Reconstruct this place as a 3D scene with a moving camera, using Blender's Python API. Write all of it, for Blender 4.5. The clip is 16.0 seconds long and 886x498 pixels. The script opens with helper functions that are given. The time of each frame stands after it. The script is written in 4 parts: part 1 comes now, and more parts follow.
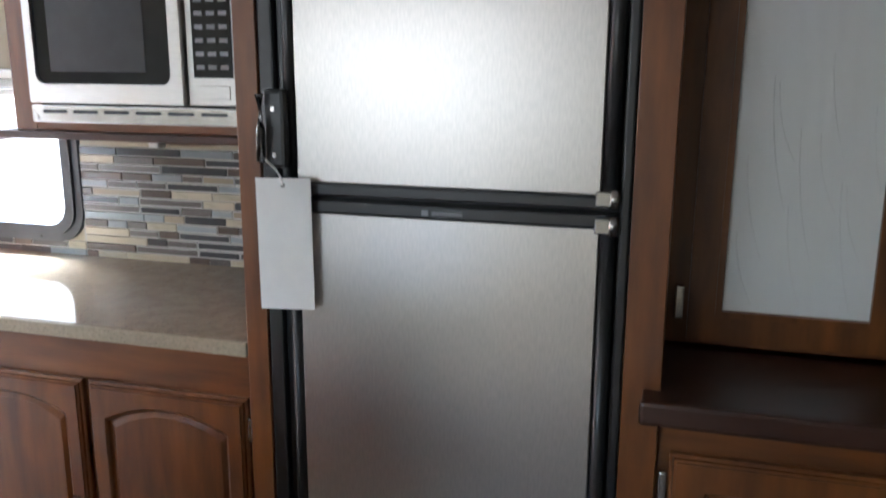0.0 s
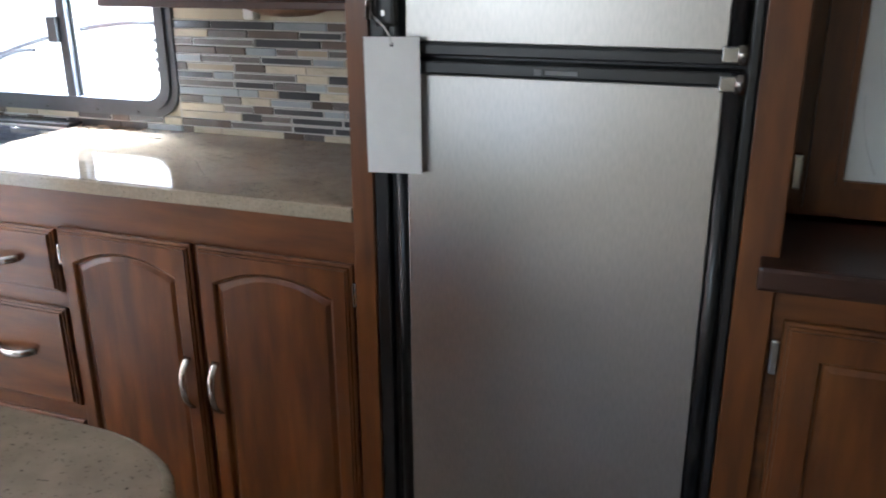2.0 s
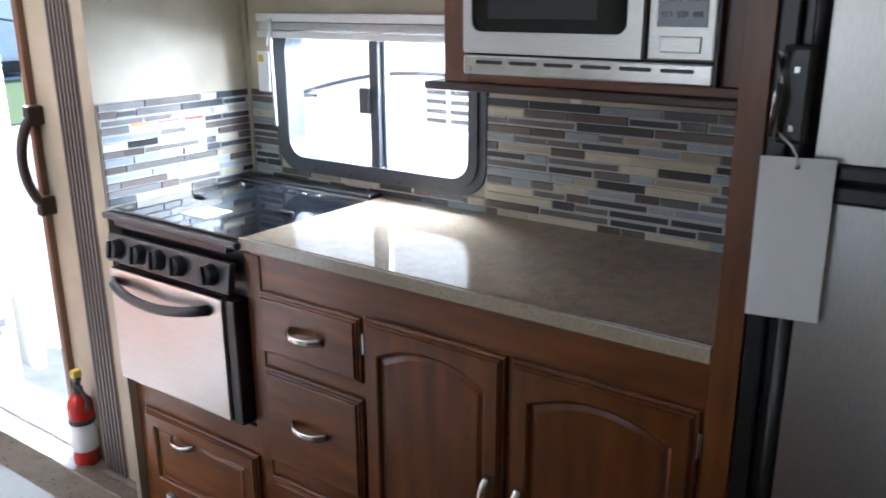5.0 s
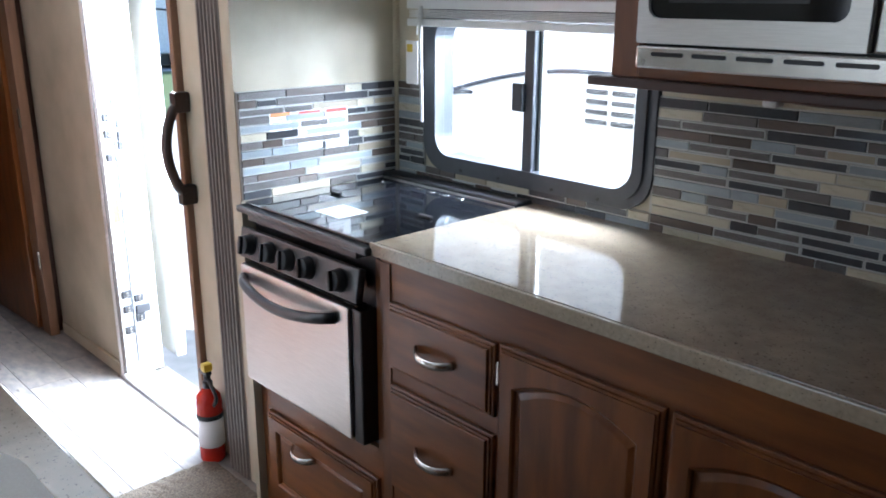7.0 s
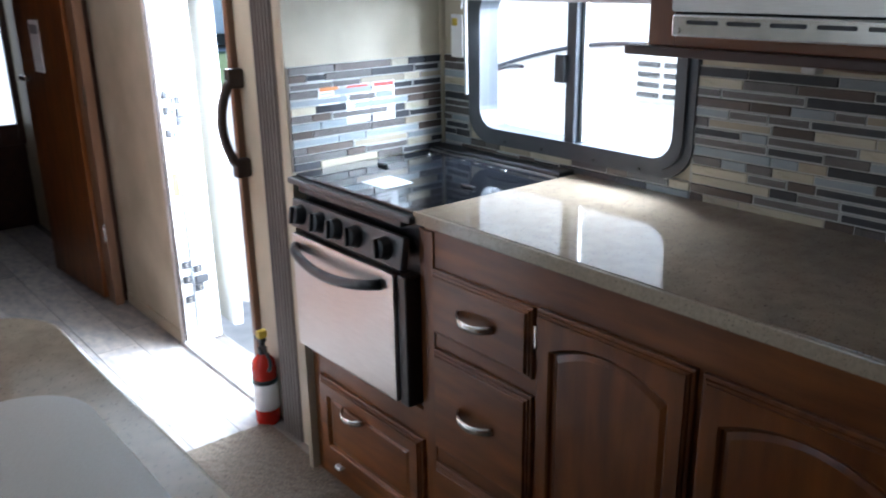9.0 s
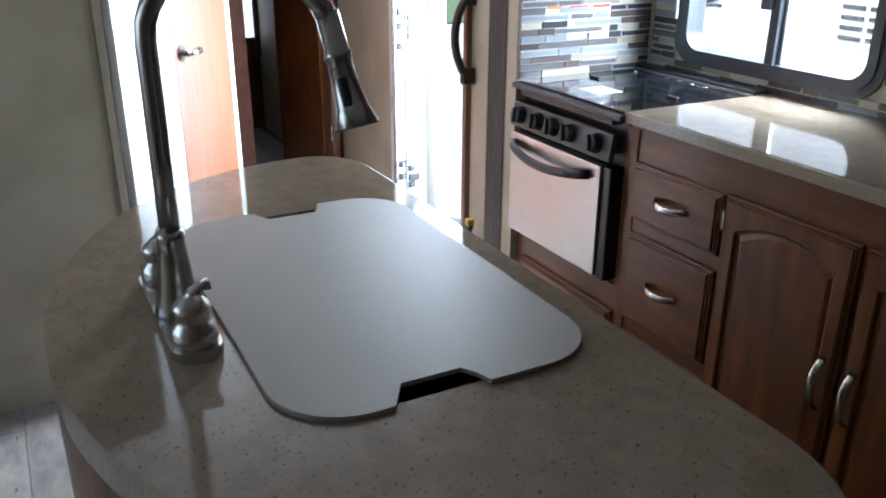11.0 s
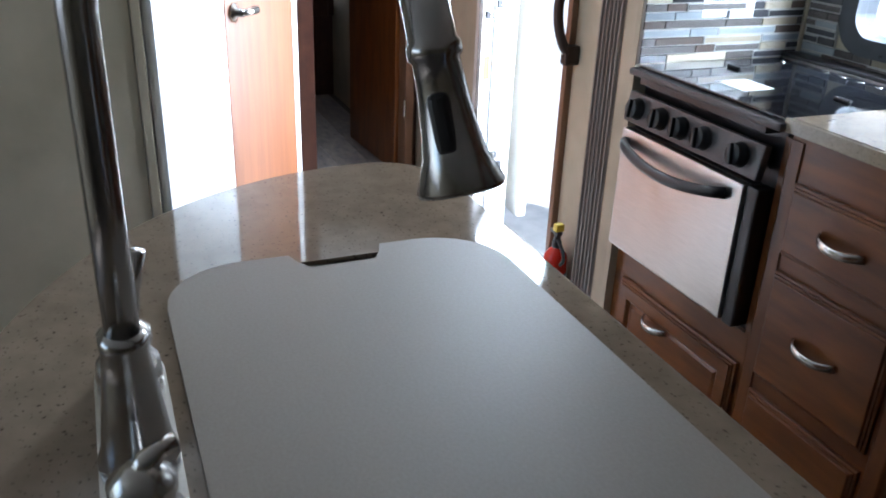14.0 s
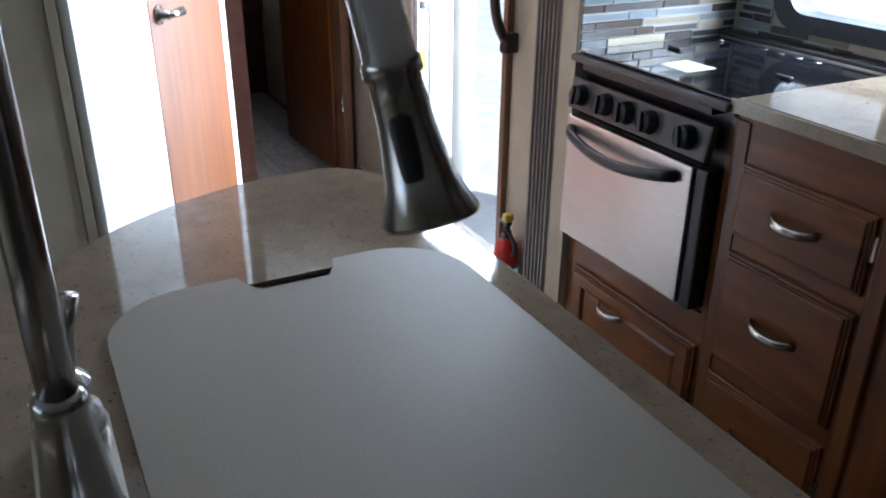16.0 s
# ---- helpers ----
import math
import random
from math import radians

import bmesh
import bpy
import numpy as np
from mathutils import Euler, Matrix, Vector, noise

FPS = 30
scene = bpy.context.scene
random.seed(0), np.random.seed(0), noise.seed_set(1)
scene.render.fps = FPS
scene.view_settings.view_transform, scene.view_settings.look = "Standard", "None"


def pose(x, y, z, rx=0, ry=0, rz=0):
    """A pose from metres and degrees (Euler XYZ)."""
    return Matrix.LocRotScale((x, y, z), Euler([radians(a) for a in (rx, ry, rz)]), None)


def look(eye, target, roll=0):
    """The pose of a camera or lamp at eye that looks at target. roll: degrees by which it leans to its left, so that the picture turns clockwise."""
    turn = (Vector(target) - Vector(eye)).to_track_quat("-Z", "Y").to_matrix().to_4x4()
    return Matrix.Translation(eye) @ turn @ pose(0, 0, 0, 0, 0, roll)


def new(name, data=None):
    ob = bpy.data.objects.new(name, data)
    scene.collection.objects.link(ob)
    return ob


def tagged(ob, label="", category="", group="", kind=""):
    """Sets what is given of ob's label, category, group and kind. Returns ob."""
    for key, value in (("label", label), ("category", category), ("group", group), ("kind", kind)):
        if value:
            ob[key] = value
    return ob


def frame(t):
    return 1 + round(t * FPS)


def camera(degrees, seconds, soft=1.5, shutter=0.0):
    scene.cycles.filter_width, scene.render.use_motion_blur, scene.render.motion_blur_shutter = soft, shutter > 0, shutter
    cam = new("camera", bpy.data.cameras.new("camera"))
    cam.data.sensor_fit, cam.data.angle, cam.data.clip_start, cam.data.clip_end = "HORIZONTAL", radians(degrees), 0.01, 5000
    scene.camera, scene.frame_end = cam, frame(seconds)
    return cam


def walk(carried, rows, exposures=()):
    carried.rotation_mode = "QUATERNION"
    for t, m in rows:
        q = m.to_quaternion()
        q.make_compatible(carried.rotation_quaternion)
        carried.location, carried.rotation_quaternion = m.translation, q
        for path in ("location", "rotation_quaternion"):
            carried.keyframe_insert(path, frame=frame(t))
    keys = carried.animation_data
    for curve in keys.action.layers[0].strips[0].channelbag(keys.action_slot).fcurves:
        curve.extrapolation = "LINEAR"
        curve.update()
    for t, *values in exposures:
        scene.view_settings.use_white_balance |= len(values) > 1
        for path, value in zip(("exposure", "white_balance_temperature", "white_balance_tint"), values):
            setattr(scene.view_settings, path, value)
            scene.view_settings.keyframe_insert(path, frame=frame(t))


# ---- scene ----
cam = camera(56.0, 16.0, soft=1.8, shutter=0.4)
EXPOSURES = [(0, 2.38, 5650, 9), (2.5, 2.18, 5600, 9), (4, 1.72, 5500, 9), (5, 1.48, 5450, 9), (8, 0.97, 5400, 8), (9.5, 0.86, 5400, 8), (13, 1.02, 5400, 8), (14, 0.86, 5400, 8), (15, 0.8, 5300, 8), (15.5, 0.78, 5300, 8), (16, 0.5, 5350, 8)]
PATH = [
    (0, (-0.17, 0.155, 1.446), (-0.697, 2.033, 1.007), 0.3),
    (0.5, (-0.175, 0.145, 1.4), (-0.7, 1.99, 0.834), -0.4),
    (1, (-0.176, 0.134, 1.369), (-0.701, 1.946, 0.705), -0.8),
    (1.5, (-0.19, 0.134, 1.371), (-0.757, 1.916, 0.664), -1.0),
    (2, (-0.247, 0.129, 1.37), (-0.896, 1.903, 0.714), -0.2),
    (2.5, (-0.289, 0.122, 1.42), (-1.027, 1.866, 0.779), -0.3),
    (3, (-0.307, 0.145, 1.44), (-1.131, 1.864, 0.834), -0.0),
    (3.5, (-0.324, 0.166, 1.449), (-1.232, 1.852, 0.874), 0.2),
    (4, (-0.385, 0.19, 1.46), (-1.36, 1.842, 0.894), 0.2),
    (4.5, (-0.482, 0.226, 1.449), (-1.528, 1.839, 0.897), 0.4),
    (5, (-0.562, 0.255, 1.46), (-1.683, 1.808, 0.883), -0.2),
    (5.2, (-0.581, 0.257, 1.447), (-1.737, 1.787, 0.881), -0.1),
    (7.3, (-0.732, 0.442, 1.427), (-2.125, 1.753, 0.845), 0.3),
    (7.5, (-0.747, 0.441, 1.431), (-2.12, 1.777, 0.857), 0.4),
    (8, (-0.745, 0.449, 1.439), (-2.095, 1.811, 0.871), 0.3),
    (8.5, (-0.714, 0.45, 1.43), (-2.098, 1.766, 0.838), -0.1),
    (9, (-0.639, 0.416, 1.424), (-2.103, 1.624, 0.794), -0.9),
    (9.5, (-0.553, 0.362, 1.414), (-2.103, 1.439, 0.752), -1.5),
    (10, (-0.466, 0.241, 1.414), (-2.064, 1.226, 0.723), -1.6),
    (10.2, (-0.438, 0.19, 1.415), (-2.05, 1.144, 0.712), -1.2),
    (12.3, (-0.327, 0.032, 1.391), (-1.974, 0.846, 0.595), 1.05),
    (12.5, (-0.343, 0.034, 1.389), (-1.987, 0.849, 0.595), 1.15),
    (13, (-0.468, 0.107, 1.385), (-2.126, 0.901, 0.597), 1.7),
    (13.5, (-0.648, 0.17, 1.362), (-2.324, 0.931, 0.58), 2.4),
    (14, (-0.804, 0.224, 1.353), (-2.477, 0.941, 0.524), 2.3),
    (14.5, (-0.909, 0.238, 1.323), (-2.569, 0.955, 0.469), 0.9),
    (15, (-0.963, 0.243, 1.327), (-2.595, 0.994, 0.448), 0.5),
    (15.5, (-0.929, 0.223, 1.358), (-2.542, 1.015, 0.48), 0.5),
    (16, (-0.859, 0.233, 1.356), (-2.466, 1.065, 0.504), 0.5),
]
walk(cam, [(t, look(eye, target, roll)) for t, eye, target, roll in PATH], EXPOSURES)

# world, sun and daylight through the openings
world = bpy.data.worlds.new("world")
scene.world = world
world.use_nodes = True
wn = world.node_tree.nodes
sky = wn.new("ShaderNodeTexSky")
sky.sky_type = 'NISHITA'
sky.sun_disc = False
sky.sun_elevation = radians(50)
sky.sun_rotation = radians(233)
wn["Background"].inputs[1].default_value = 0.15
world.node_tree.links.new(sky.outputs[0], wn["Background"].inputs[0])
sun = new("sun", bpy.data.lights.new("sun", 'SUN'))
sun.data.energy, sun.data.angle, sun.data.color = 5.0, radians(0.5), (1.0, 0.95, 0.88)
sun.matrix_world = look((-6, -4.5, 9), (0, 0, 0))


def area(name, eye, target, w, h, watts, color=(1, 1, 1)):
    ob = new(name, bpy.data.lights.new(name, 'AREA'))
    ob.data.shape, ob.data.size, ob.data.size_y = 'RECTANGLE', w, h
    ob.data.energy, ob.data.color = watts, color
    ob.matrix_world = look(eye, target)
    return ob


area("daylight_entrance", (-3.37, 1.98, 1.05), (-3.36, 0.6, 0.35), 0.50, 1.8, 86, (0.93, 0.97, 1.0))
# added lamps, hidden outside, stand in for window daylight on end wall and counter
area("fill_window_side", (-1.22, 2.72, 1.50), (-2.45, 1.75, 1.08), 0.80, 0.70, 43.0, (0.92, 0.96, 1.0))
area("fill_window_above", (-2.05, 2.50, 1.85), (-1.95, 1.75, 0.92), 0.90, 0.50, 60.0, (0.90, 0.96, 1.0))
area("daylight_lounge_window", (-1.92, -1.98, 1.43), (-1.8, 0.5, 1.43), 1.5, 0.6, 1.4, (0.93, 0.97, 1.0))


# materials
def mat(name, base, rough=0.5, metal=0.0, dark=None, scale=20.0, stretch=(1, 1, 1), mix=(0.35, 0.7), bump=0.0,
        bscale=None, speck=None, speck_scale=300.0, speck_cut=0.62, coat=0.0, vary=0.0, rvar=0.08, aniso=0.0, ior=None):
    m = bpy.data.materials.new(name)
    m.use_nodes = True
    t = m.node_tree
    n, l = t.nodes, t.links
    b = n["Principled BSDF"]
    b.inputs["Roughness"].default_value, b.inputs["Metallic"].default_value = rough, metal
    b.inputs["Coat Weight"].default_value = coat
    b.inputs["Coat Roughness"].default_value = 0.12
    b.inputs["Anisotropic"].default_value = aniso
    dark = dark or tuple(c * 0.8 for c in base)
    tc = n.new("ShaderNodeTexCoord")
    mp = n.new("ShaderNodeMapping")
    mp.inputs["Scale"].default_value = stretch
    l.new(tc.outputs["Object"], mp.inputs[0])
    nz = n.new("ShaderNodeTexNoise")
    nz.inputs["Scale"].default_value, nz.inputs["Detail"].default_value = scale, 6
    l.new(mp.outputs[0], nz.inputs["Vector"])
    if vary:
        oi = n.new("ShaderNodeObjectInfo")
        sc = n.new("ShaderNodeMath")
        sc.operation, sc.inputs[1].default_value = 'MULTIPLY', 40.0
        l.new(oi.outputs["Random"], sc.inputs[0])
        l.new(sc.outputs[0], mp.inputs["Location"])
    rp = n.new("ShaderNodeValToRGB")
    rp.color_ramp.elements[0].position, rp.color_ramp.elements[1].position = mix
    rp.color_ramp.elements[0].color, rp.color_ramp.elements[1].color = (*dark, 1), (*base, 1)
    l.new(nz.outputs["Fac"], rp.inputs[0])
    out = rp.outputs[0]
    big = n.new("ShaderNodeTexNoise")
    big.inputs["Scale"].default_value, big.inputs["Detail"].default_value = 2.3, 3
    l.new(tc.outputs["Object"], big.inputs["Vector"])
    bg = n.new("ShaderNodeMapRange")
    bg.inputs[3].default_value, bg.inputs[4].default_value = 0.84, 1.14
    l.new(big.outputs["Fac"], bg.inputs[0])
    mu = n.new("ShaderNodeVectorMath")
    mu.operation = 'SCALE'
    l.new(out, mu.inputs[0])
    l.new(bg.outputs[0], mu.inputs["Scale"])
    out = mu.outputs[0]
    if vary:
        vr = n.new("ShaderNodeMapRange")
        vr.inputs[3].default_value, vr.inputs[4].default_value = 1 - vary, 1 + vary
        l.new(oi.outputs["Random"], vr.inputs[0])
        m2 = n.new("ShaderNodeVectorMath")
        m2.operation = 'SCALE'
        l.new(out, m2.inputs[0])
        l.new(vr.outputs[0], m2.inputs["Scale"])
        out = m2.outputs[0]
    if speck:
        sn = n.new("ShaderNodeTexNoise")
        sn.inputs["Scale"].default_value, sn.inputs["Detail"].default_value = speck_scale, 2
        l.new(tc.outputs["Object"], sn.inputs["Vector"])
        sr = n.new("ShaderNodeValToRGB")
        sr.color_ramp.elements[0].position, sr.color_ramp.elements[1].position = speck_cut, speck_cut + 0.06
        l.new(sn.outputs["Fac"], sr.inputs[0])
        mx = n.new("ShaderNodeMixRGB")
        mx.inputs[2].default_value = (*speck, 1)
        l.new(sr.outputs[0], mx.inputs[0])
        l.new(out, mx.inputs[1])
        out = mx.outputs[0]
    l.new(out, b.inputs["Base Color"])
    rr = n.new("ShaderNodeMapRange")
    rr.inputs[3].default_value, rr.inputs[4].default_value = max(0.02, rough - rvar), min(1, rough + rvar)
    l.new(big.outputs["Fac"], rr.inputs[0])
    l.new(rr.outputs[0], b.inputs["Roughness"])
    if bump:
        bn = n.new("ShaderNodeTexNoise")
        bn.inputs["Scale"].default_value, bn.inputs["Detail"].default_value = bscale or scale * 3, 4
        l.new(mp.outputs[0], bn.inputs["Vector"])
        bp = n.new("ShaderNodeBump")
        bp.inputs["Strength"].default_value, bp.inputs["Distance"].default_value = bump, 0.004
        l.new(bn.outputs["Fac"], bp.inputs["Height"])
        l.new(bp.outputs[0], b.inputs["Normal"])
    return m


WOOD = mat("cherry_wood", (0.205, 0.068, 0.012), 0.38, dark=(0.10, 0.031, 0.006), scale=9, stretch=(3, 3, 0.5), bump=0.05, bscale=60, coat=0.15)
WOODH = mat("cherry_wood_cross", (0.205, 0.068, 0.012), 0.38, dark=(0.10, 0.031, 0.006), scale=9, stretch=(0.5, 3, 3), bump=0.05, bscale=60, coat=0.15)
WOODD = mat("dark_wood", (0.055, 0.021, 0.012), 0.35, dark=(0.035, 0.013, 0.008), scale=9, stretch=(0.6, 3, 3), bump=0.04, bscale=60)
DOORW = mat("honey_door_wood", (0.23, 0.082, 0.027), 0.42, dark=(0.17, 0.057, 0.019), scale=7, stretch=(5, 5, 0.6), bump=0.03, bscale=50)
COUNTER = mat("beige_countertop", (0.30, 0.235, 0.168), 0.055, dark=(0.235, 0.18, 0.125), scale=34, mix=(0.3, 0.72), speck=(0.10, 0.075, 0.05), speck_scale=190, speck_cut=0.635, rvar=0.025)
EDGE = mat("beige_counter_edge", (0.40, 0.33, 0.24), 0.16, dark=(0.32, 0.27, 0.195), scale=140, speck=(0.12, 0.09, 0.06), speck_scale=260, speck_cut=0.66)
COVER = mat("grey_cover_board", (0.335, 0.295, 0.245), 0.5, dark=(0.305, 0.265, 0.217), scale=300, bump=0.05, bscale=500)
CREAM = mat("cream_wallboard", (0.51, 0.45, 0.33), 0.55, dark=(0.37, 0.325, 0.23), scale=5, mix=(0.3, 0.72), bump=0.05, bscale=120)
CEIL = mat("ceiling_white", (0.72, 0.70, 0.66), 0.7, bump=0.05, bscale=90)
WHITE = mat("white_paint", (0.78, 0.78, 0.77), 0.3, dark=(0.74, 0.74, 0.73), scale=12)
PAPER = mat("white_card", (0.88, 0.88, 0.88), 0.5, dark=(0.85, 0.85, 0.855), scale=40)
STEEL = mat("brushed_steel", (0.60, 0.585, 0.56), 0.33, 1.0, dark=(0.52, 0.505, 0.485), scale=60, stretch=(0.4, 6, 14), bump=0.05, bscale=120, rvar=0.05)
FRIDGE = mat("fridge_steel_laminate", (0.52, 0.495, 0.47), 0.34, 0.92, dark=(0.46, 0.44, 0.42), scale=90, stretch=(3, 3, 0.6), bump=0.05, bscale=110, rvar=0.05)
CHROME = mat("nickel", (0.60, 0.575, 0.54), 0.25, 1.0, dark=(0.50, 0.48, 0.45), scale=30, rvar=0.04)
SPOUT = mat("dark_nickel", (0.42, 0.41, 0.40), 0.2, 1.0, dark=(0.36, 0.35, 0.34), scale=30, rvar=0.05)
BLACK = mat("black_plastic", (0.018, 0.018, 0.02), 0.33, dark=(0.012, 0.012, 0.013), scale=30, bump=0.03)
BLACKG = mat("black_glass", (0.008, 0.009, 0.011), 0.06, dark=(0.006, 0.006, 0.008), scale=30, rvar=0.03)
GREYP = mat("stove_grey", (0.085, 0.082, 0.082), 0.4, 0.3, dark=(0.07, 0.068, 0.068), scale=60, bump=0.03)
WINF = mat("window_frame_grey", (0.055, 0.06, 0.07), 0.42, dark=(0.045, 0.05, 0.058), scale=30, bump=0.03)
FLUTE = mat("fluted_trim_taupe", (0.20, 0.175, 0.155), 0.42, dark=(0.15, 0.13, 0.115), scale=12, stretch=(4, 4, 0.4))
JAMB = mat("brown_jamb", (0.23, 0.125, 0.07), 0.45, dark=(0.17, 0.09, 0.05), scale=9, stretch=(4, 4, 0.5))
REDP = mat("red_cylinder", (0.50, 0.022, 0.012), 0.25, dark=(0.42, 0.018, 0.01), scale=20)
BRONZE = mat("dark_bronze", (0.045, 0.032, 0.026), 0.4, 0.4)
YELLOW = mat("yellow_plastic", (0.75, 0.55, 0.05), 0.4)
LABELR = mat("label_red", (0.62, 0.06, 0.04), 0.5)
LABELO = mat("label_orange", (0.75, 0.25, 0.06), 0.5)
INK = mat("label_grey_ink", (0.28, 0.28, 0.28), 0.6)
GROUT = mat("grout", (0.52, 0.505, 0.47), 0.7, bump=0.1)
CARPET = mat("beige_carpet", (0.19, 0.15, 0.11), 0.95, dark=(0.085, 0.065, 0.047), scale=160, bump=0.9, bscale=220)
PLANK = mat("weathered_plank", (0.34, 0.285, 0.24), 0.5, dark=(0.165, 0.158, 0.16), scale=9, stretch=(1.5, 0.6, 0.1), mix=(0.28, 0.74), bump=0.1, bscale=40, speck=(0.10, 0.08, 0.068), speck_scale=12, speck_cut=0.69, vary=0.2)
SUBFL = mat("floor_joint", (0.10, 0.085, 0.07), 0.7)
GRAVEL = mat("pale_concrete", (0.50, 0.48, 0.45), 0.85, dark=(0.40, 0.385, 0.36), scale=8, bump=0.3)
GRASS = mat("grass", (0.13, 0.16, 0.07), 0.9, dark=(0.05, 0.09, 0.02), scale=30, bump=0.5)
CLIP = mat("dark_clip", (0.045, 0.045, 0.05), 0.5)
GREYV = mat("vent_grey", (0.30, 0.31, 0.33), 0.5)
TILES = [
    mat("tile_cream", (0.52, 0.47, 0.36), 0.3, dark=(0.44, 0.39, 0.28), scale=40, vary=0.12),
    mat("tile_brown", (0.13, 0.10, 0.085), 0.22, dark=(0.09, 0.07, 0.058), scale=50, vary=0.2),
    mat("tile_blue_grey", (0.33, 0.37, 0.39), 0.08, dark=(0.28, 0.31, 0.33), scale=20, vary=0.12),
    mat("tile_tan", (0.36, 0.31, 0.22), 0.35, dark=(0.29, 0.24, 0.165), scale=40, vary=0.15),
    mat("tile_marble", (0.20, 0.185, 0.17), 0.25, dark=(0.07, 0.062, 0.058), scale=70, vary=0.15),
    mat("tile_slate", (0.065, 0.066, 0.072), 0.12, dark=(0.05, 0.05, 0.055), scale=30, vary=0.2),
]
RIM = mat("tile_pale_rim", (0.56, 0.56, 0.54), 0.25)


def glass_mat(name, rough, colour, bump=0.0, alpha=1.0):
    m = bpy.data.materials.new(name)
    m.use_nodes = True
    n, l = m.node_tree.nodes, m.node_tree.links
    b = n["Principled BSDF"]
    b.inputs["Base Color"].default_value = (*colour, 1)
    b.inputs["Roughness"].default_value = rough
    b.inputs["Transmission Weight"].default_value = alpha
    b.inputs["IOR"].default_value = 1.45
    if bump:
        tc, mp, nz, bp = n.new("ShaderNodeTexCoord"), n.new("ShaderNodeMapping"), n.new("ShaderNodeTexWave"), n.new("ShaderNodeBump")
        mp.inputs["Scale"].default_value = (1, 1, 0.25)
        mp.inputs["Rotation"].default_value = (0, 0.25, 0)
        nz.inputs["Scale"].default_value, nz.inputs["Distortion"].default_value, nz.inputs["Detail"].default_value = 9, 7, 2
        bp.inputs["Strength"].default_value, bp.inputs["Distance"].default_value = bump, 0.01
        l.new(tc.outputs["Object"], mp.inputs[0])
        l.new(mp.outputs[0], nz.inputs["Vector"])
        l.new(nz.outputs["Fac"], bp.inputs["Height"])
        l.new(bp.outputs[0], b.inputs["Normal"])
    return m


TRAILER = mat("trailer_white", (0.85, 0.85, 0.85), 0.4)
STRIPE = mat("trailer_stripe", (0.05, 0.055, 0.07), 0.4)
GLOW = bpy.data.materials.new("daylight_pane")
GLOW.use_nodes = True
GLOW.node_tree.nodes["Principled BSDF"].inputs["Emission Color"].default_value = (0.95, 0.97, 1, 1)
GLOW.node_tree.nodes["Principled BSDF"].inputs["Emission Strength"].default_value = 0.8
GLASS = glass_mat("window_glass", 0.0, (0.97, 0.98, 0.98))
FROST = glass_mat("frosted_glass_in_film", 0.12, (0.88, 0.90, 0.91), 0.08, 0.1)

# mesh helpers
ORG = {}


def thing(name, label, category, loc=(0, 0, 0), group="", kind=""):
    ob = new(name)
    ob.location = loc
    ob.empty_display_size = 0.05
    ORG[ob.name] = Vector(loc)
    return tagged(ob, label, category, group, kind)


def part(name, bm, material, parent=None, label="", smooth=False):
    me = bpy.data.meshes.new(name)
    if parent is not None:
        bmesh.ops.translate(bm, verts=bm.verts, vec=-ORG[parent.name])
    bmesh.ops.recalc_face_normals(bm, faces=bm.faces)
    bm.to_mesh(me)
    bm.free()
    if smooth:
        for p in me.polygons:
            p.use_smooth = True
    for m in (material if isinstance(material, (list, tuple)) else [material]):
        me.materials.append(m)
    ob = new(name, me)
    if parent is not None:
        ob.parent = parent
        ORG[ob.name] = ORG[parent.name]
    if label:
        ob["label"] = label
    return ob


def solid(name, bm, material, label, category="", kind="", group=""):
    ob = part(name, bm, material)
    ORG[ob.name] = Vector((0, 0, 0))
    return tagged(ob, label, category, group, kind)


def box(x0, x1, y0, y1, z0, z1, bevel=0.0, bm=None, seg=2):
    own = bmesh.new()
    bmesh.ops.create_cube(own, size=1)
    for v in own.verts:
        v.co = ((x0 + x1) / 2 + v.co.x * (x1 - x0), (y0 + y1) / 2 + v.co.y * (y1 - y0), (z0 + z1) / 2 + v.co.z * (z1 - z0))
    if bevel:
        bmesh.ops.bevel(own, geom=own.edges[:], offset=bevel, segments=seg, affect='EDGES', profile=0.6)
    return merge(bm, own) if bm is not None else own


def merge(bm, other):
    me = bpy.data.meshes.new("tmp")
    other.to_mesh(me)
    other.free()
    bm.from_mesh(me)
    bpy.data.meshes.remove(me)
    return bm


def move(bm, m):
    bmesh.ops.transform(bm, matrix=m, verts=bm.verts)
    return bm


def lathe(profile, base=(0, 0, 0), n=24):
    """Turned round z: profile of (radius, height)."""
    bm = bmesh.new()
    rings = []
    for r, z in profile:
        rings.append([bm.verts.new((r * math.cos(2 * math.pi * i / n), r * math.sin(2 * math.pi * i / n), z)) for i in range(n)])
    for a, b in zip(rings, rings[1:]):
        for i in range(n):
            bm.faces.new((a[i], a[(i + 1) % n], b[(i + 1) % n], b[i]))
    bm.faces.new(rings[0][::-1])
    bm.faces.new(rings[-1])
    bmesh.ops.translate(bm, verts=bm.verts, vec=base)
    return bm


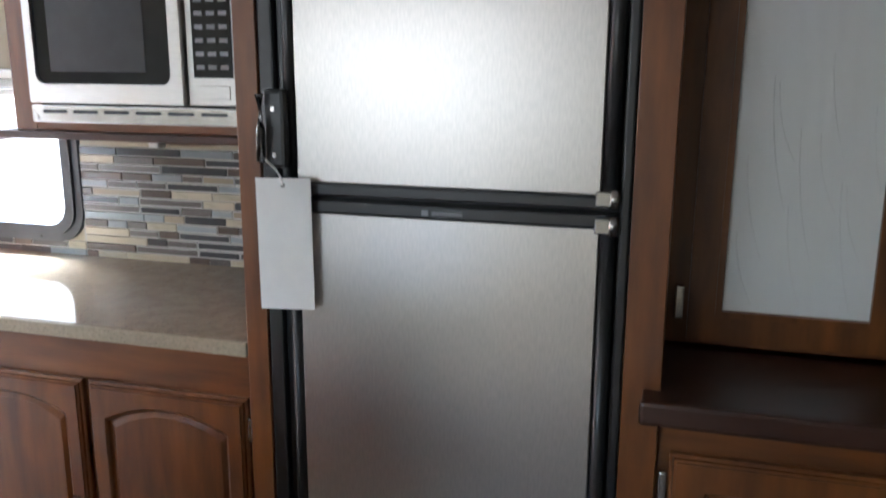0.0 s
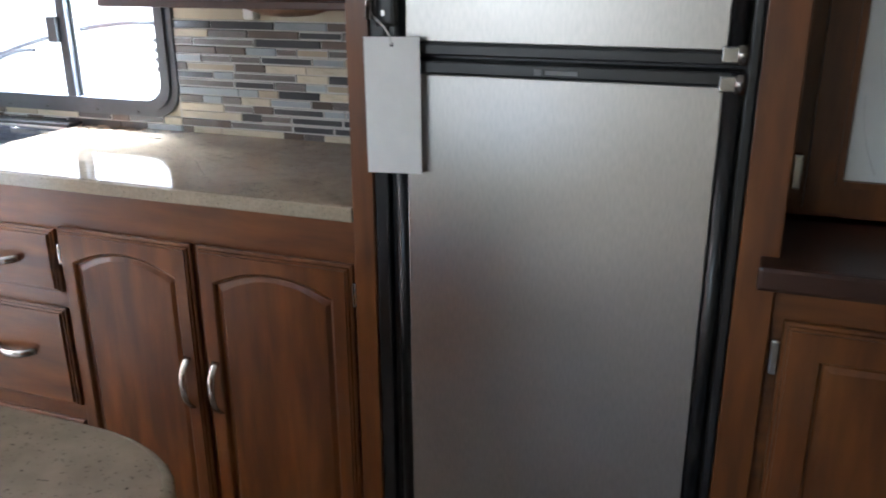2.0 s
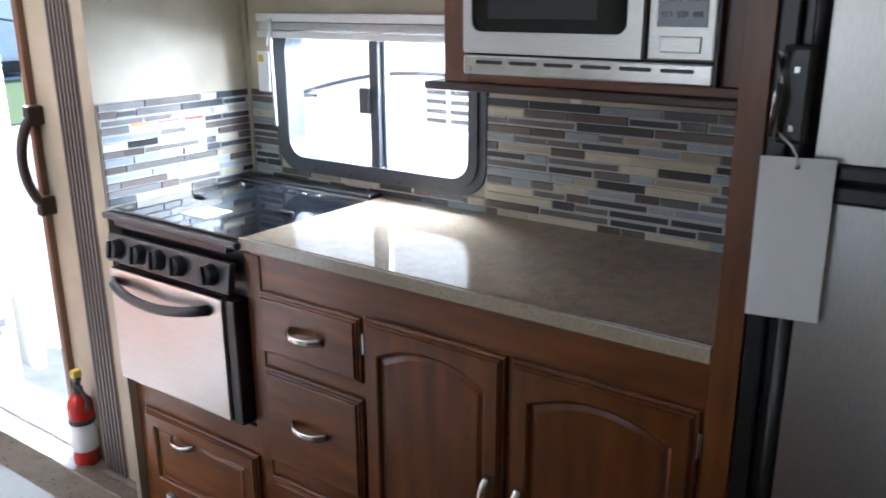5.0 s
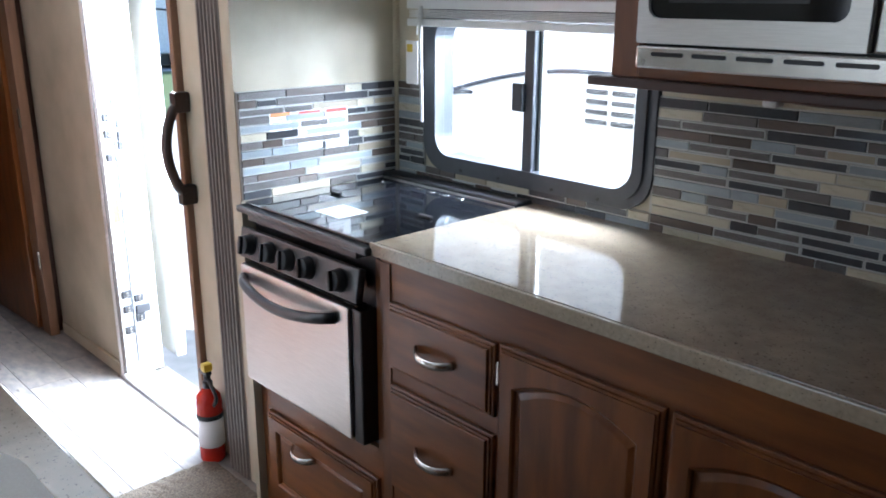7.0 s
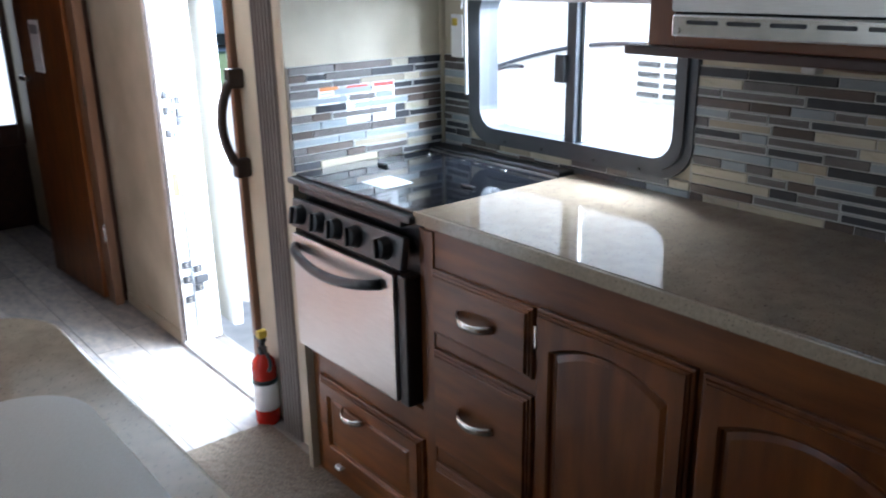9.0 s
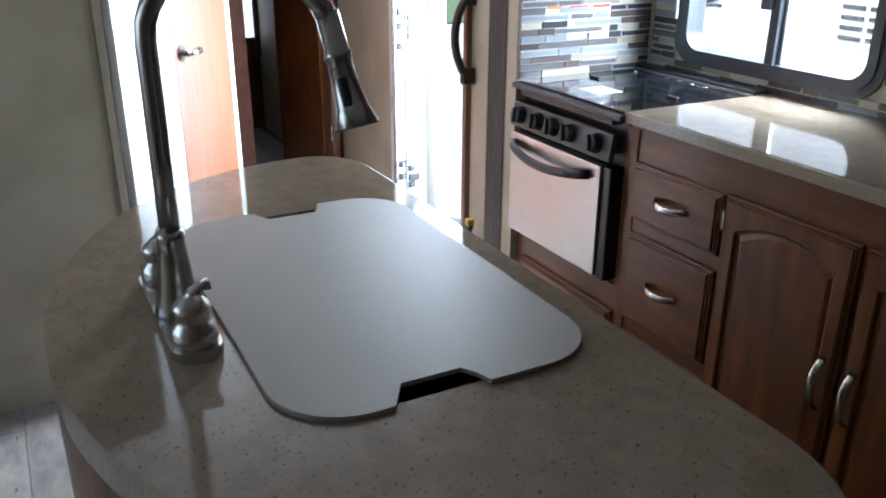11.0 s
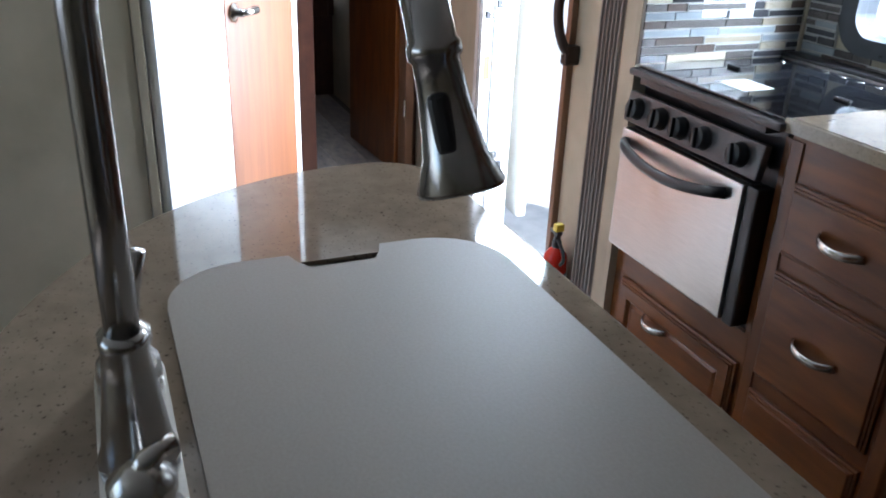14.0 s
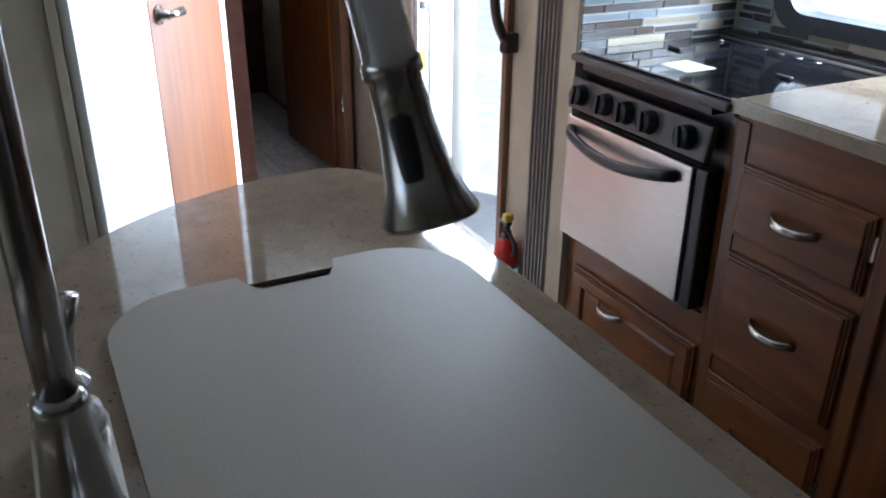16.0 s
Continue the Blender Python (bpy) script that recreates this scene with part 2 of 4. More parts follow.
def sweep(points, radii, n=12, flat=(1, 1), up=(0, 0, 1)):
    """A tube along points, with a radius for each."""
    bm = bmesh.new()
    pts = [Vector(p) for p in points]
    rings = []
    up = Vector(up)
    for i, p in enumerate(pts):
        d = (pts[min(i + 1, len(pts) - 1)] - pts[max(i - 1, 0)]).normalized()
        s = d.cross(up)
        s = s.normalized() if s.length > 1e-4 else Vector((1, 0, 0))
        u = s.cross(d).normalized()
        r = radii[i] if isinstance(radii, (list, tuple)) else radii
        rings.append([bm.verts.new(p + s * (math.cos(2 * math.pi * k / n) * r * flat[0]) + u * (math.sin(2 * math.pi * k / n) * r * flat[1])) for k in range(n)])
    for a, b in zip(rings, rings[1:]):
        for i in range(n):
            bm.faces.new((a[i], a[(i + 1) % n], b[(i + 1) % n], b[i]))
    bm.faces.new(rings[0][::-1])
    bm.faces.new(rings[-1])
    return bm


def rounded(x0, x1, y0, y1, r, n=8):
    """Corner-rounded rectangle, counterclockwise."""
    out = []
    for cx, cy, a0 in ((x1 - r, y0 + r, -90), (x1 - r, y1 - r, 0), (x0 + r, y1 - r, 90), (x0 + r, y0 + r, 180)):
        for i in range(n + 1):
            a = radians(a0 + 90 * i / n)
            out.append((cx + r * math.cos(a), cy + r * math.sin(a)))
    return out


def prism(outline, z0, z1, holes=(), bevel=0.0):
    """An upright slab from an outline in the plan, with holes through it."""
    bm = bmesh.new()
    caps = []
    loops = []
    for z in (z0, z1):
        edges = []
        for ring in (outline, *holes):
            vs = [bm.verts.new((x, y, z)) for x, y in ring]
            loops.append(vs)
            edges += [bm.edges.new((vs[i], vs[(i + 1) % len(vs)])) for i in range(len(vs))]
        bmesh.ops.triangle_fill(bm, edges=edges, use_beauty=True)
    k = len(loops) // 2
    for a, b in zip(loops[:k], loops[k:]):
        for i in range(len(a)):
            j = (i + 1) % len(a)
            bm.faces.new((a[i], a[j], b[j], b[i]))
    return bm


def stand(bm, y):
    """Turns a slab built in x, y with thickness z so that its plan stands in x, z and its z runs to -y from y."""
    for v in bm.verts:
        v.co = (v.co.x, y - v.co.z, v.co.y)
    return bm


def lines(name, parent, x0, x1, z0, z1, y, rows, ink):
    """Unreadable print as thin bars on a card in an x, z plane."""
    bm = bmesh.new()
    for i in range(rows):
        z = z1 - (i + 0.5) * (z1 - z0) / rows
        e = x1 - (x1 - x0) * random.uniform(0, 0.25)
        box(x0, e, y - 0.0004, y, z - 0.0008, z + 0.0008, bm=bm)
    return part(name, bm, ink, parent)


# structure
YW = 1.585
bm = box(-7.0, 2.7, -2.1, 1.75, -0.12, -0.006)
floor = solid("floor", bm, SUBFL, "weathered grey-brown vinyl plank floor", kind="structure")
solid("ground", box(-400, 400, -400, 400, -0.9, -0.7), GRAVEL, "pale sunlit gravel ground outside", kind="structure")
solid("ceiling", box(-7.0, 2.7, -2.1, 2.2, 2.02, 2.08), CEIL, "white panelled ceiling", kind="structure")
bm = box(-3.0215, -2.84, YW, YW + 0.07, 0, 2.02)
box(-4.36, -3.72, YW, YW + 0.07, 0, 2.02, bm=bm)
box(-3.72, -3.0215, YW, YW + 0.07, 1.95, 2.02, bm=bm)
box(-7.0, -4.36, YW + 0.05, YW + 0.12, 0, 2.02, bm=bm)
solid("wall_north", bm, CREAM, "cream mottled wallboard round the entrance", kind="structure")
# slide-out: side wall, back wall with a window opening, right end
solid("wall_slide_side", box(-2.735, -2.60, 1.557, 1.655, 0, 2.02, bm=box(-2.60, -2.58, 1.497, 2.12, 0, 2.02)), CREAM, "cream wallboard end of the kitchen slide-out", kind="structure")
WX0, WX1, WZ0, WZ1, YB = -2.42, -1.725, 0.985, 1.395, 2.03
bm = box(-2.58, WX0, YB, YB + 0.06, 0, 2.02)
box(WX1, 2.7, YB, YB + 0.06, 0, 2.02, bm=bm)
box(WX0, WX1, YB, YB + 0.06, 0, WZ0, bm=bm)
box(WX0, WX1, YB, YB + 0.06, WZ1, 2.02, bm=bm)
solid("wall_kitchen", bm, CREAM, "cream mottled wallboard behind the kitchen", kind="structure")
bm = box(-7.0, -2.75, -2.1, -2.04, 0, 2.02)
box(-0.8, 2.7, -2.1, -2.04, 0, 2.02, bm=bm)
box(-2.75, -0.8, -2.1, -2.04, 0, 0.9, bm=bm)
box(-2.75, -0.8, -2.1, -2.04, 1.75, 2.02, bm=bm)
solid("wall_south", bm, CREAM, "cream wallboard with a wide window", kind="structure")
bm = box(2.7, 2.76, -2.1, 2.1, 0, 2.02)
solid("wall_east", bm, CREAM, "plain cream wallboard", kind="structure")
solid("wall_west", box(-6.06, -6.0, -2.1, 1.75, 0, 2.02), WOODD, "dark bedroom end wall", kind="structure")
solid("wall_partition", box(-2.925, -2.875, -2.04, 0.31, 0, 2.02), CREAM, "cream mottled partition wall", kind="structure")
solid("trim", box(-2.932, -2.862, 0.312, 0.335, 0, 2.02, 0.004), CREAM, "cream edge trim of the partition", kind="structure")
bm = box(-3.63, -3.57, -2.04, 0.826, 0, 2.02)
solid("wall_bath", bm, WHITE, "white bathroom wall", kind="structure")
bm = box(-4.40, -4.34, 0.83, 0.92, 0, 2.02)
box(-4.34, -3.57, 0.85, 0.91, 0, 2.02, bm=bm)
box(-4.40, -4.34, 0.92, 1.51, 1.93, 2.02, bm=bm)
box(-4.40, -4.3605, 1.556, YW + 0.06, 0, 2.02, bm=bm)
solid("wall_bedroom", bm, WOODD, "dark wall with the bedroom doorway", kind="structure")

# fluted trim beside the kitchen slide-out
prof = [(-2.855, 1.584), (-2.855, 1.565)]
for i in range(6):
    x = -2.851 + i * 0.0192
    prof += [(x, 1.556), (x + 0.005, 1.549), (x + 0.012, 1.549), (x + 0.0145, 1.556)]
prof += [(-2.736, 1.556), (-2.736, 1.584)]
bm = prism(prof, 0.0, 2.02)
solid("fluted_trim", bm, FLUTE, "taupe fluted trim post at the slide-out edge", kind="structure")
solid("corner_trim", box(-2.58, -2.566, 2.014, 2.03, 0.93, 2.02, 0.003), CREAM, "cream corner bead between kitchen walls", kind="structure")

# entrance frame, step, open door
entry = thing("door_1", "open white entrance door folded back outside", "door", (-3.70, 1.655, 0), kind="structure")
bm = box(-3.725, -3.695, YW - 0.012, YW + 0.15, 0, 1.97, 0.004)
part("door_frame", bm, WHITE, entry, "white metal frame")
part("door_frame", box(-3.695, -3.05, YW - 0.012, YW + 0.09, 1.93, 1.97, 0.004), WHITE, entry, "white metal frame")
part("threshold", box(-3.72, -3.05, YW - 0.02, YW + 0.10, -0.006, 0.012, 0.004), STEEL, entry, "metal threshold")
turn = Matrix.Translation((-3.705, 1.80, 0)) @ Matrix.Rotation(radians(178), 4, 'Z')
leaf = part("door_leaf", move(box(0, 0.60, -0.04, 0, 0.02, 1.90, 0.006), turn), WHITE, entry)
part("door_seal", move(box(0.012, 0.03, -0.046, -0.0405, 0.05, 1.87, 0.002), turn), GREYV, leaf, "grey rubber seal")
for z0 in (0.905, 0.235):
    for k, (dy, dz) in enumerate(((0.0, 0.105), (0.045, 0.08), (0.0, 0.045), (0.045, 0.0), (0.0, -0.04))):
        y, z = 1.598 + dy, z0 + dz
        h = part("hinge_clip", box(-3.6945, -3.683, y, y + 0.034, z - 0.015, z + 0.015, 0.003), CLIP, entry, "small grey hinge clip")
        for zs in (-0.006, 0.006):
            part("screw", box(-3.6828, -3.680, y + 0.012, y + 0.021, z + zs - 0.004, z + zs + 0.004, 0.001), CHROME, h)
    part("latch_bracket", box(-3.6945, -3.682, 1.645, 1.70, z0 + 0.018, z0 + 0.052, 0.003), CLIP, entry, "grey latch bracket")
part("strip", box(-3.6945, -3.687, 1.634, 1.6405, 0.05, 1.9, 0.002), GREYV, entry, "grey seal strip")
part("edge_strip", box(-3.6945, -3.690, YW - 0.0115, YW + 0.001, 0.02, 1.93), BRONZE, entry, "thin dark edge strip")
part("sticker", box(-3.6945, -3.6935, 1.60, 1.625, 0.62, 0.71), YELLOW, entry, "faded yellow sticker")
solid("door_jamb", box(-3.05, -3.022, YW - 0.022, YW + 0.08, 0, 1.97, 0.006), JAMB, "brown wood-look jamb strip of the entrance", kind="structure")
solid("baseboard", box(-4.335, -3.73, YW - 0.012, YW - 0.001, 0, 0.05, 0.003), CREAM, "low cream baseboard", kind="structure")

grab = thing("grab_handle", "dark bronze curved grab handle on the entrance jamb", "handle", (-3.015, 1.555, 1.0))
pts = [(-3.003 - 0.012 * math.sin(math.pi * i / 14) ** 0.8, 1.55 - 0.038 * math.sin(math.pi * i / 14) ** 0.7, 0.86 + 0.265 * i / 14) for i in range(15)]
part("grip", sweep(pts, 0.017, 12, (1.1, 0.9), (0.3, 1, 0)), BRONZE, grab, smooth=True)
for z in (0.855, 1.13):
    part("mount", box(-3.02, -2.986, 1.534, 1.5845, z - 0.03, z + 0.03, 0.008), BRONZE, grab)

ext = thing("fire_extinguisher", "small red fire extinguisher standing by the entrance", "fire extinguisher", (-2.935, 1.538, 0))
part("cylinder", lathe([(0.036, 0), (0.04, 0.008), (0.04, 0.20), (0.036, 0.225), (0.02, 0.245), (0.016, 0.25)], (-2.935, 1.538, 0)), REDP, ext, smooth=True)
part("label", lathe([(0.0408, 0.055), (0.0408, 0.15)], (-2.935, 1.538, 0)), PAPER, ext, "white instruction label", True)
part("strap", lathe([(0.042, 0.15), (0.042, 0.165)], (-2.935, 1.538, 0)), BLACK, ext, "black strap", True)
valve = part("valve", lathe([(0.016, 0.25), (0.016, 0.27), (0.011, 0.275), (0.011, 0.295)], (-2.935, 1.538, 0), 14), BLACK, ext)
part("lever", box(-2.97, -2.92, 1.528, 1.548, 0.293, 0.305, 0.003), BLACK, valve)
part("pin", box(-2.945, -2.92, 1.523, 1.553, 0.306, 0.332, 0.005), YELLOW, valve, "yellow safety pin")
pts = [(-2.925 + 0.045 * math.sin(math.pi * i / 8), 1.535, 0.28 - 0.10 * i / 8) for i in range(9)]
part("hose", sweep(pts, 0.006, 8, (1, 1), (0, 1, 0)), BLACK, ext, smooth=True)

# angled bathroom front: white panel and wood door
def wall_piece(a, b, z0, z1, t0, t1, bevel=0.003):
    """A slab along the plan line a to b, from t0 to t1 across it (towards the lounge)."""
    d = Vector((b[0] - a[0], b[1] - a[1]))
    m = Matrix.Translation((a[0], a[1], 0)) @ Matrix.Rotation(math.atan2(d.y, d.x), 4, 'Z')
    return move(box(0, d.length, -t1, -t0, z0, z1, bevel), m)


PA, PB, PC = (-2.885, 0.337), (-3.10, 0.53), (-3.564, 0.826)
solid("wall_bath_front", wall_piece(PB, PA, 0, 2.02, -0.03, 0.0), WHITE, "glossy white wall panel beside the bathroom door", kind="structure")
bath = thing("door_2", "honey brown wooden bathroom door, closed", "door", (*PB, 0), kind="structure")
PD = (PC[0] + 0.038, PC[1] - 0.0243)
bleaf = part("door_leaf", wall_piece(PD, PB, 0.015, 1.93, -0.03, 0.006), DOORW, bath)
d = (Vector((*PB, 0)) - Vector((*PC, 0))).normalized()
nrm = Vector((-d.y, d.x, 0))
kb = Vector((*PB, 0.985)) - d * 0.05
rose = move(lathe([(0.026, 0.0), (0.026, 0.006), (0.012, 0.012), (0.012, 0.03)], n=16), Matrix.Translation(kb + nrm * 0.0305) @ nrm.to_track_quat('Z', 'Y').to_matrix().to_4x4())
rose = part("knob", rose, CHROME, bleaf, "chrome door lever", True)
part("lever", sweep([kb + nrm * 0.058, kb + nrm * 0.064 - d * 0.02, kb + nrm * 0.066 - d * 0.07], [0.009, 0.010, 0.013], 10), CHROME, rose, smooth=True)
part("edge_trim", wall_piece(PC, (PD[0] - 0.001, PD[1] + 0.0006), 0, 1.934, -0.03, 0.014), WHITE, bath, "white edge strip")
part("lintel", wall_piece(PC, PB, 1.935, 2.02, -0.03, 0.0), WHITE, bath)

# control panel and switches on the white wall panel
u = (Vector((*PA, 0)) - Vector((*PB, 0))).normalized()
un = Vector((-u.y, u.x, 0))
turn_p = Matrix.Translation(((PA[0] + PB[0]) / 2, (PA[1] + PB[1]) / 2, 0)) @ Matrix(((u.x, un.x, 0, 0), (u.y, un.y, 0, 0), (0, 0, 1, 0), (0, 0, 0, 1)))
mon = thing("control_panel", "grey tank monitor panel on the white wall", "control panel", ((PA[0] + PB[0]) / 2, (PA[1] + PB[1]) / 2, 1.2))
part("plate", move(box(-0.05, 0.05, 0.001, 0.010, 1.19, 1.34, 0.003), turn_p), GREYV, mon)
part("display", move(box(-0.035, 0.035, 0.0105, 0.0125, 1.26, 1.325, 0.001), turn_p), BLACKG, mon, "dark display")
for k in range(3):
    part("button", move(box(-0.034 + 0.026 * k, -0.018 + 0.026 * k, 0.0105, 0.014, 1.205, 1.235, 0.002), turn_p), WHITE, mon, "white rocker button")
sw = thing("light_switch", "grey double light switch on the white wall", "switch", ((PA[0] + PB[0]) / 2, (PA[1] + PB[1]) / 2, 1.06))
part("plate", move(box(-0.02, 0.03, 0.001, 0.008, 1.05, 1.14, 0.003), turn_p), GREYV, sw)
for z in (1.065, 1.1):
    part("rocker", move(box(-0.008, 0.018, 0.0085, 0.013, z, z + 0.026, 0.002), turn_p), CLIP, sw, "dark rocker")

# bedroom beyond: jambs, open door, dark cupboard, mirror
bed = thing("door_3", "dark brown bedroom door standing open", "door", (-4.35, 1.52, 0), kind="structure")
part("jamb", box(-4.415, -4.32, 1.515, 1.555, 0, 1.94, 0.004), JAMB, bed, "reddish brown jamb")
part("jamb", box(-4.415, -4.32, 0.9205, 0.945, 0, 1.94, 0.004), JAMB, bed, "reddish brown jamb")
tl = Matrix.Translation((-4.42, 1.51, 0)) @ Matrix.Rotation(radians(184), 4, 'Z')
bl = part("door_leaf", move(box(0, 0.60, -0.02, 0.012, 0.015, 1.92, 0.004), tl), WOOD, bed)
part("handle", move(box(0.50, 0.58, 0.02, 0.045, 0.97, 0.995, 0.006), tl), CHROME, bl, "chrome lever")
for z in (0.35, 0.95, 1.6):
    part("hinge", box(-4.325, -4.312, 1.506, 1.5145, z - 0.04, z + 0.04, 0.003), CHROME, bed)
# pale panel added on the leaf in place of a bright window beyond it
card = thing("pale_window_panel", "small pale panel on the dark door standing in for a bright window", "sign", (-4.78, 1.45, 1.1))
part("card", move(box(0.30, 0.42, 0.0125, 0.0145, 1.02, 1.25), tl), PAPER, card)
part("print", move(box(0.31, 0.41, 0.0148, 0.0152, 1.19, 1.23), tl), GREYV, card)
w3 = thing("window_3", "narrow bright bedroom window in a dark frame", "window", (-5.99, 1.5, 0.6), kind="structure")
part("window_frame", box(-5.999, -5.965, 1.36, 1.50, 0.50, 1.9, 0.006), WOODD, w3)
part("window_frame", box(-5.999, -5.965, 1.60, 1.66, 0.50, 1.9, 0.006), WOODD, w3)
part("window_frame", box(-5.999, -5.965, 1.5005, 1.5995, 0.50, 0.62, 0.006), WOODD, w3)
part("pane", box(-5.998, -5.985, 1.5005, 1.5995, 0.6205, 1.9), GLOW, w3, "bright daylight pane")
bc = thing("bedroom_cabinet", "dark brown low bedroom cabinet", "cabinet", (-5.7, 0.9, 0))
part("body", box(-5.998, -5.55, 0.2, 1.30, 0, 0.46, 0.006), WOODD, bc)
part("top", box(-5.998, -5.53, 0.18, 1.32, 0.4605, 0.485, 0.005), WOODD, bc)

# neighbouring trailer seen through the window and the door
nb = thing("trailer", "white travel trailer parked alongside", "trailer", (-2.5, 5.0, -0.7))
part("body", box(-7.2, 3.0, 4.4, 6.8, -0.1, 2.6, 0.06), TRAILER, nb)
for i in range(2):
    pts = [(-5.0 + (1.5 - 1.1 * i) * k / 16, 4.395, 0.77 - 0.04 * i + (0.25 - 0.15 * i) * math.sin(k / 16 * 1.75)) for k in range(17)]
    part("stripe", sweep(pts, 0.012, 8, (0.3, 1)), STRIPE, nb, "thin grey curved stripe", True)
vt = part("vent", box(-3.68, -3.30, 4.385, 4.4, 0.71, 0.96, 0.004), WHITE, nb)
for i in range(4):
    for j in range(2):
        part("louvre", box(-3.66 + j * 0.18, -3.51 + j * 0.18, 4.375, 4.3855, 0.73 + i * 0.057, 0.758 + i * 0.057, 0.004), GREYP, vt)
part("axle_skirt", box(-7.0, 2.8, 4.6, 6.6, -0.55, -0.1), BLACK, nb)
for x in (-2.9, -2.0):
    w = part("wheel", move(lathe([(0.30, -0.1), (0.34, -0.07), (0.34, 0.07), (0.30, 0.1)], n=24), pose(x, 4.75, -0.36, 90)), BLACK, nb)
    part("rim", move(lathe([(0.18, 0.10), (0.15, 0.108)], n=20), pose(x, 4.75, -0.36, 90)), GREYV, w)
far = thing("parked_trailer", "white travel trailer parked far off behind the grass", "trailer", (-27, 11, -0.7))
part("body", box(-32, -25, 7.6, 14, -0.25, 2.3, 0.12), TRAILER, far)
part("chassis", box(-31.6, -25.3, 7.9, 13.7, -0.6, -0.25), BLACK, far, "dark chassis")
for y in (8.6, 12.6):
    part("wheel", move(lathe([(0.30, -0.1), (0.34, -0.07), (0.34, 0.07), (0.30, 0.1)], n=20), pose(-25.25, y, -0.36, 0, 90)), BLACK, far)
part("stripe", sweep([(-24.99, 7.8 + 0.6 * k, 0.75 + 0.35 * math.sin(k / 3.2)) for k in range(10)], 0.03, 8), STRIPE, far, "thin grey curved stripe", True)
solid("grass", box(-24, -15.5, 5.5, 16, -0.705, -0.67), GRASS, "strip of green grass", kind="structure")

# kitchen window
win = thing("window_1", "grey-framed sliding window with rounded corners over the counter", "window", (-2.08, 2.03, 0.98), kind="structure")
outer = rounded(-2.452, -1.698, 0.960, 1.418, 0.085)
inner = rounded(-2.395, -1.748, 1.006, 1.372, 0.055)
step = rounded(-2.428, -1.720, 0.980, 1.398, 0.07)
part("window_frame", stand(prism(outer, 0, 0.014, [step]), YB - 0.0), WINF, win)
part("window_frame", stand(prism(step, -0.05, 0.022, [inner]), YB), WINF, win)
part("mullion", box(-2.078, -2.046, 2.012, 2.05, 1.0, 1.378, 0.004), WINF, win)
lat = part("latch", box(-2.105, -2.071, 1.998, 2.014, 1.155, 1.225, 0.004), WINF, win)
g1 = part("pane", box(-2.40, -2.06, 2.040, 2.044, 1.002, 1.376), GLASS, win)
g2 = part("pane", box(-2.07, -1.74, 2.052, 2.056, 1.002, 1.376), GLASS, win)
part("sash", box(-2.045, -2.033, 2.03, 2.045, 1.008, 1.374, 0.003), STEEL, win)
g1.visible_shadow = g2.visible_shadow = False
for x in (-2.3, -2.16, -1.98, -1.84):
    part("screw", stand(prism(rounded(x - 0.004, x + 0.004, 0.968, 0.976, 0.0039, 3), 0.014, 0.0165), YB), BLACK, win)
for x0, x1, nm in ((-2.75, -0.8, "window_2"),):
    w2 = thing(nm, "wide lounge window in a dark frame", "window", (-1.92, -2.05, 0.9), kind="structure")
    part("window_frame", move(stand(prism(rounded(x0, x1, 0.9, 1.75, 0.03), 0, 0.03, [rounded(x0 + 0.05, x1 - 0.05, 0.95, 1.7, 0.03)]), -2.01), Matrix()), WINF, w2)

blind = thing("window_blind", "white mini blind drawn up above the window", "blind", (-2.1, 2.0, 1.36))
part("head_rail", box(-2.47, -1.69, 1.972, 2.012, 1.397, 1.42, 0.003), WHITE, blind)
for i in range(6):
    part("slat", box(-2.462, -1.70, 1.975, 2.005, 1.392 - i * 0.0035, 1.394 - i * 0.0035), WHITE, blind)
part("bottom_rail", box(-2.47, -1.69, 1.972, 2.008, 1.352, 1.371, 0.004), WHITE, blind)
part("wand", sweep([(-2.405, 1.966, 1.405), (-2.402, 1.962, 1.30), (-2.398, 1.962, 1.10)], 0.0045, 8, (1, 1), (1, 0, 0)), WHITE, blind, "clear wand", True)
part("cord", sweep([(-2.415, 1.968, 1.405), (-2.42, 1.964, 1.33)], 0.002, 6, (1, 1), (0, 1, 0)), WHITE, blind)
tagb = part("warning_tag", box(-2.452, -2.405, 1.953, 1.956, 1.20, 1.315, 0.001), PAPER, blind, "white warning tag")
part("tag_mark", box(-2.447, -2.425, 1.9518, 1.9528, 1.285, 1.305), YELLOW, tagb)

# base cabinets and counter
FY = 1.52


def pull(parent, c, length, upright=False):
    """A bowed flat nickel pull that stands off towards -y."""
    pts = []
    for i in range(13):
        u = -1 + 2 * i / 12
        o = 0.026 * (1 - abs(u) ** 2.6)
        pts.append((c[0], c[1] - o - 0.002, c[2] + u * length / 2) if upright else (c[0] + u * length / 2, c[1] - o - 0.002, c[2] - 0.006 * (1 - u * u)))
    fl = (1.0, 0.42) if upright else (0.42, 1.0)
    return part("handle", sweep(pts, 0.0095, 10, fl, (0, -1, 0) if upright else (0, 0, 1)), CHROME, parent, "brushed nickel bow handle", True)


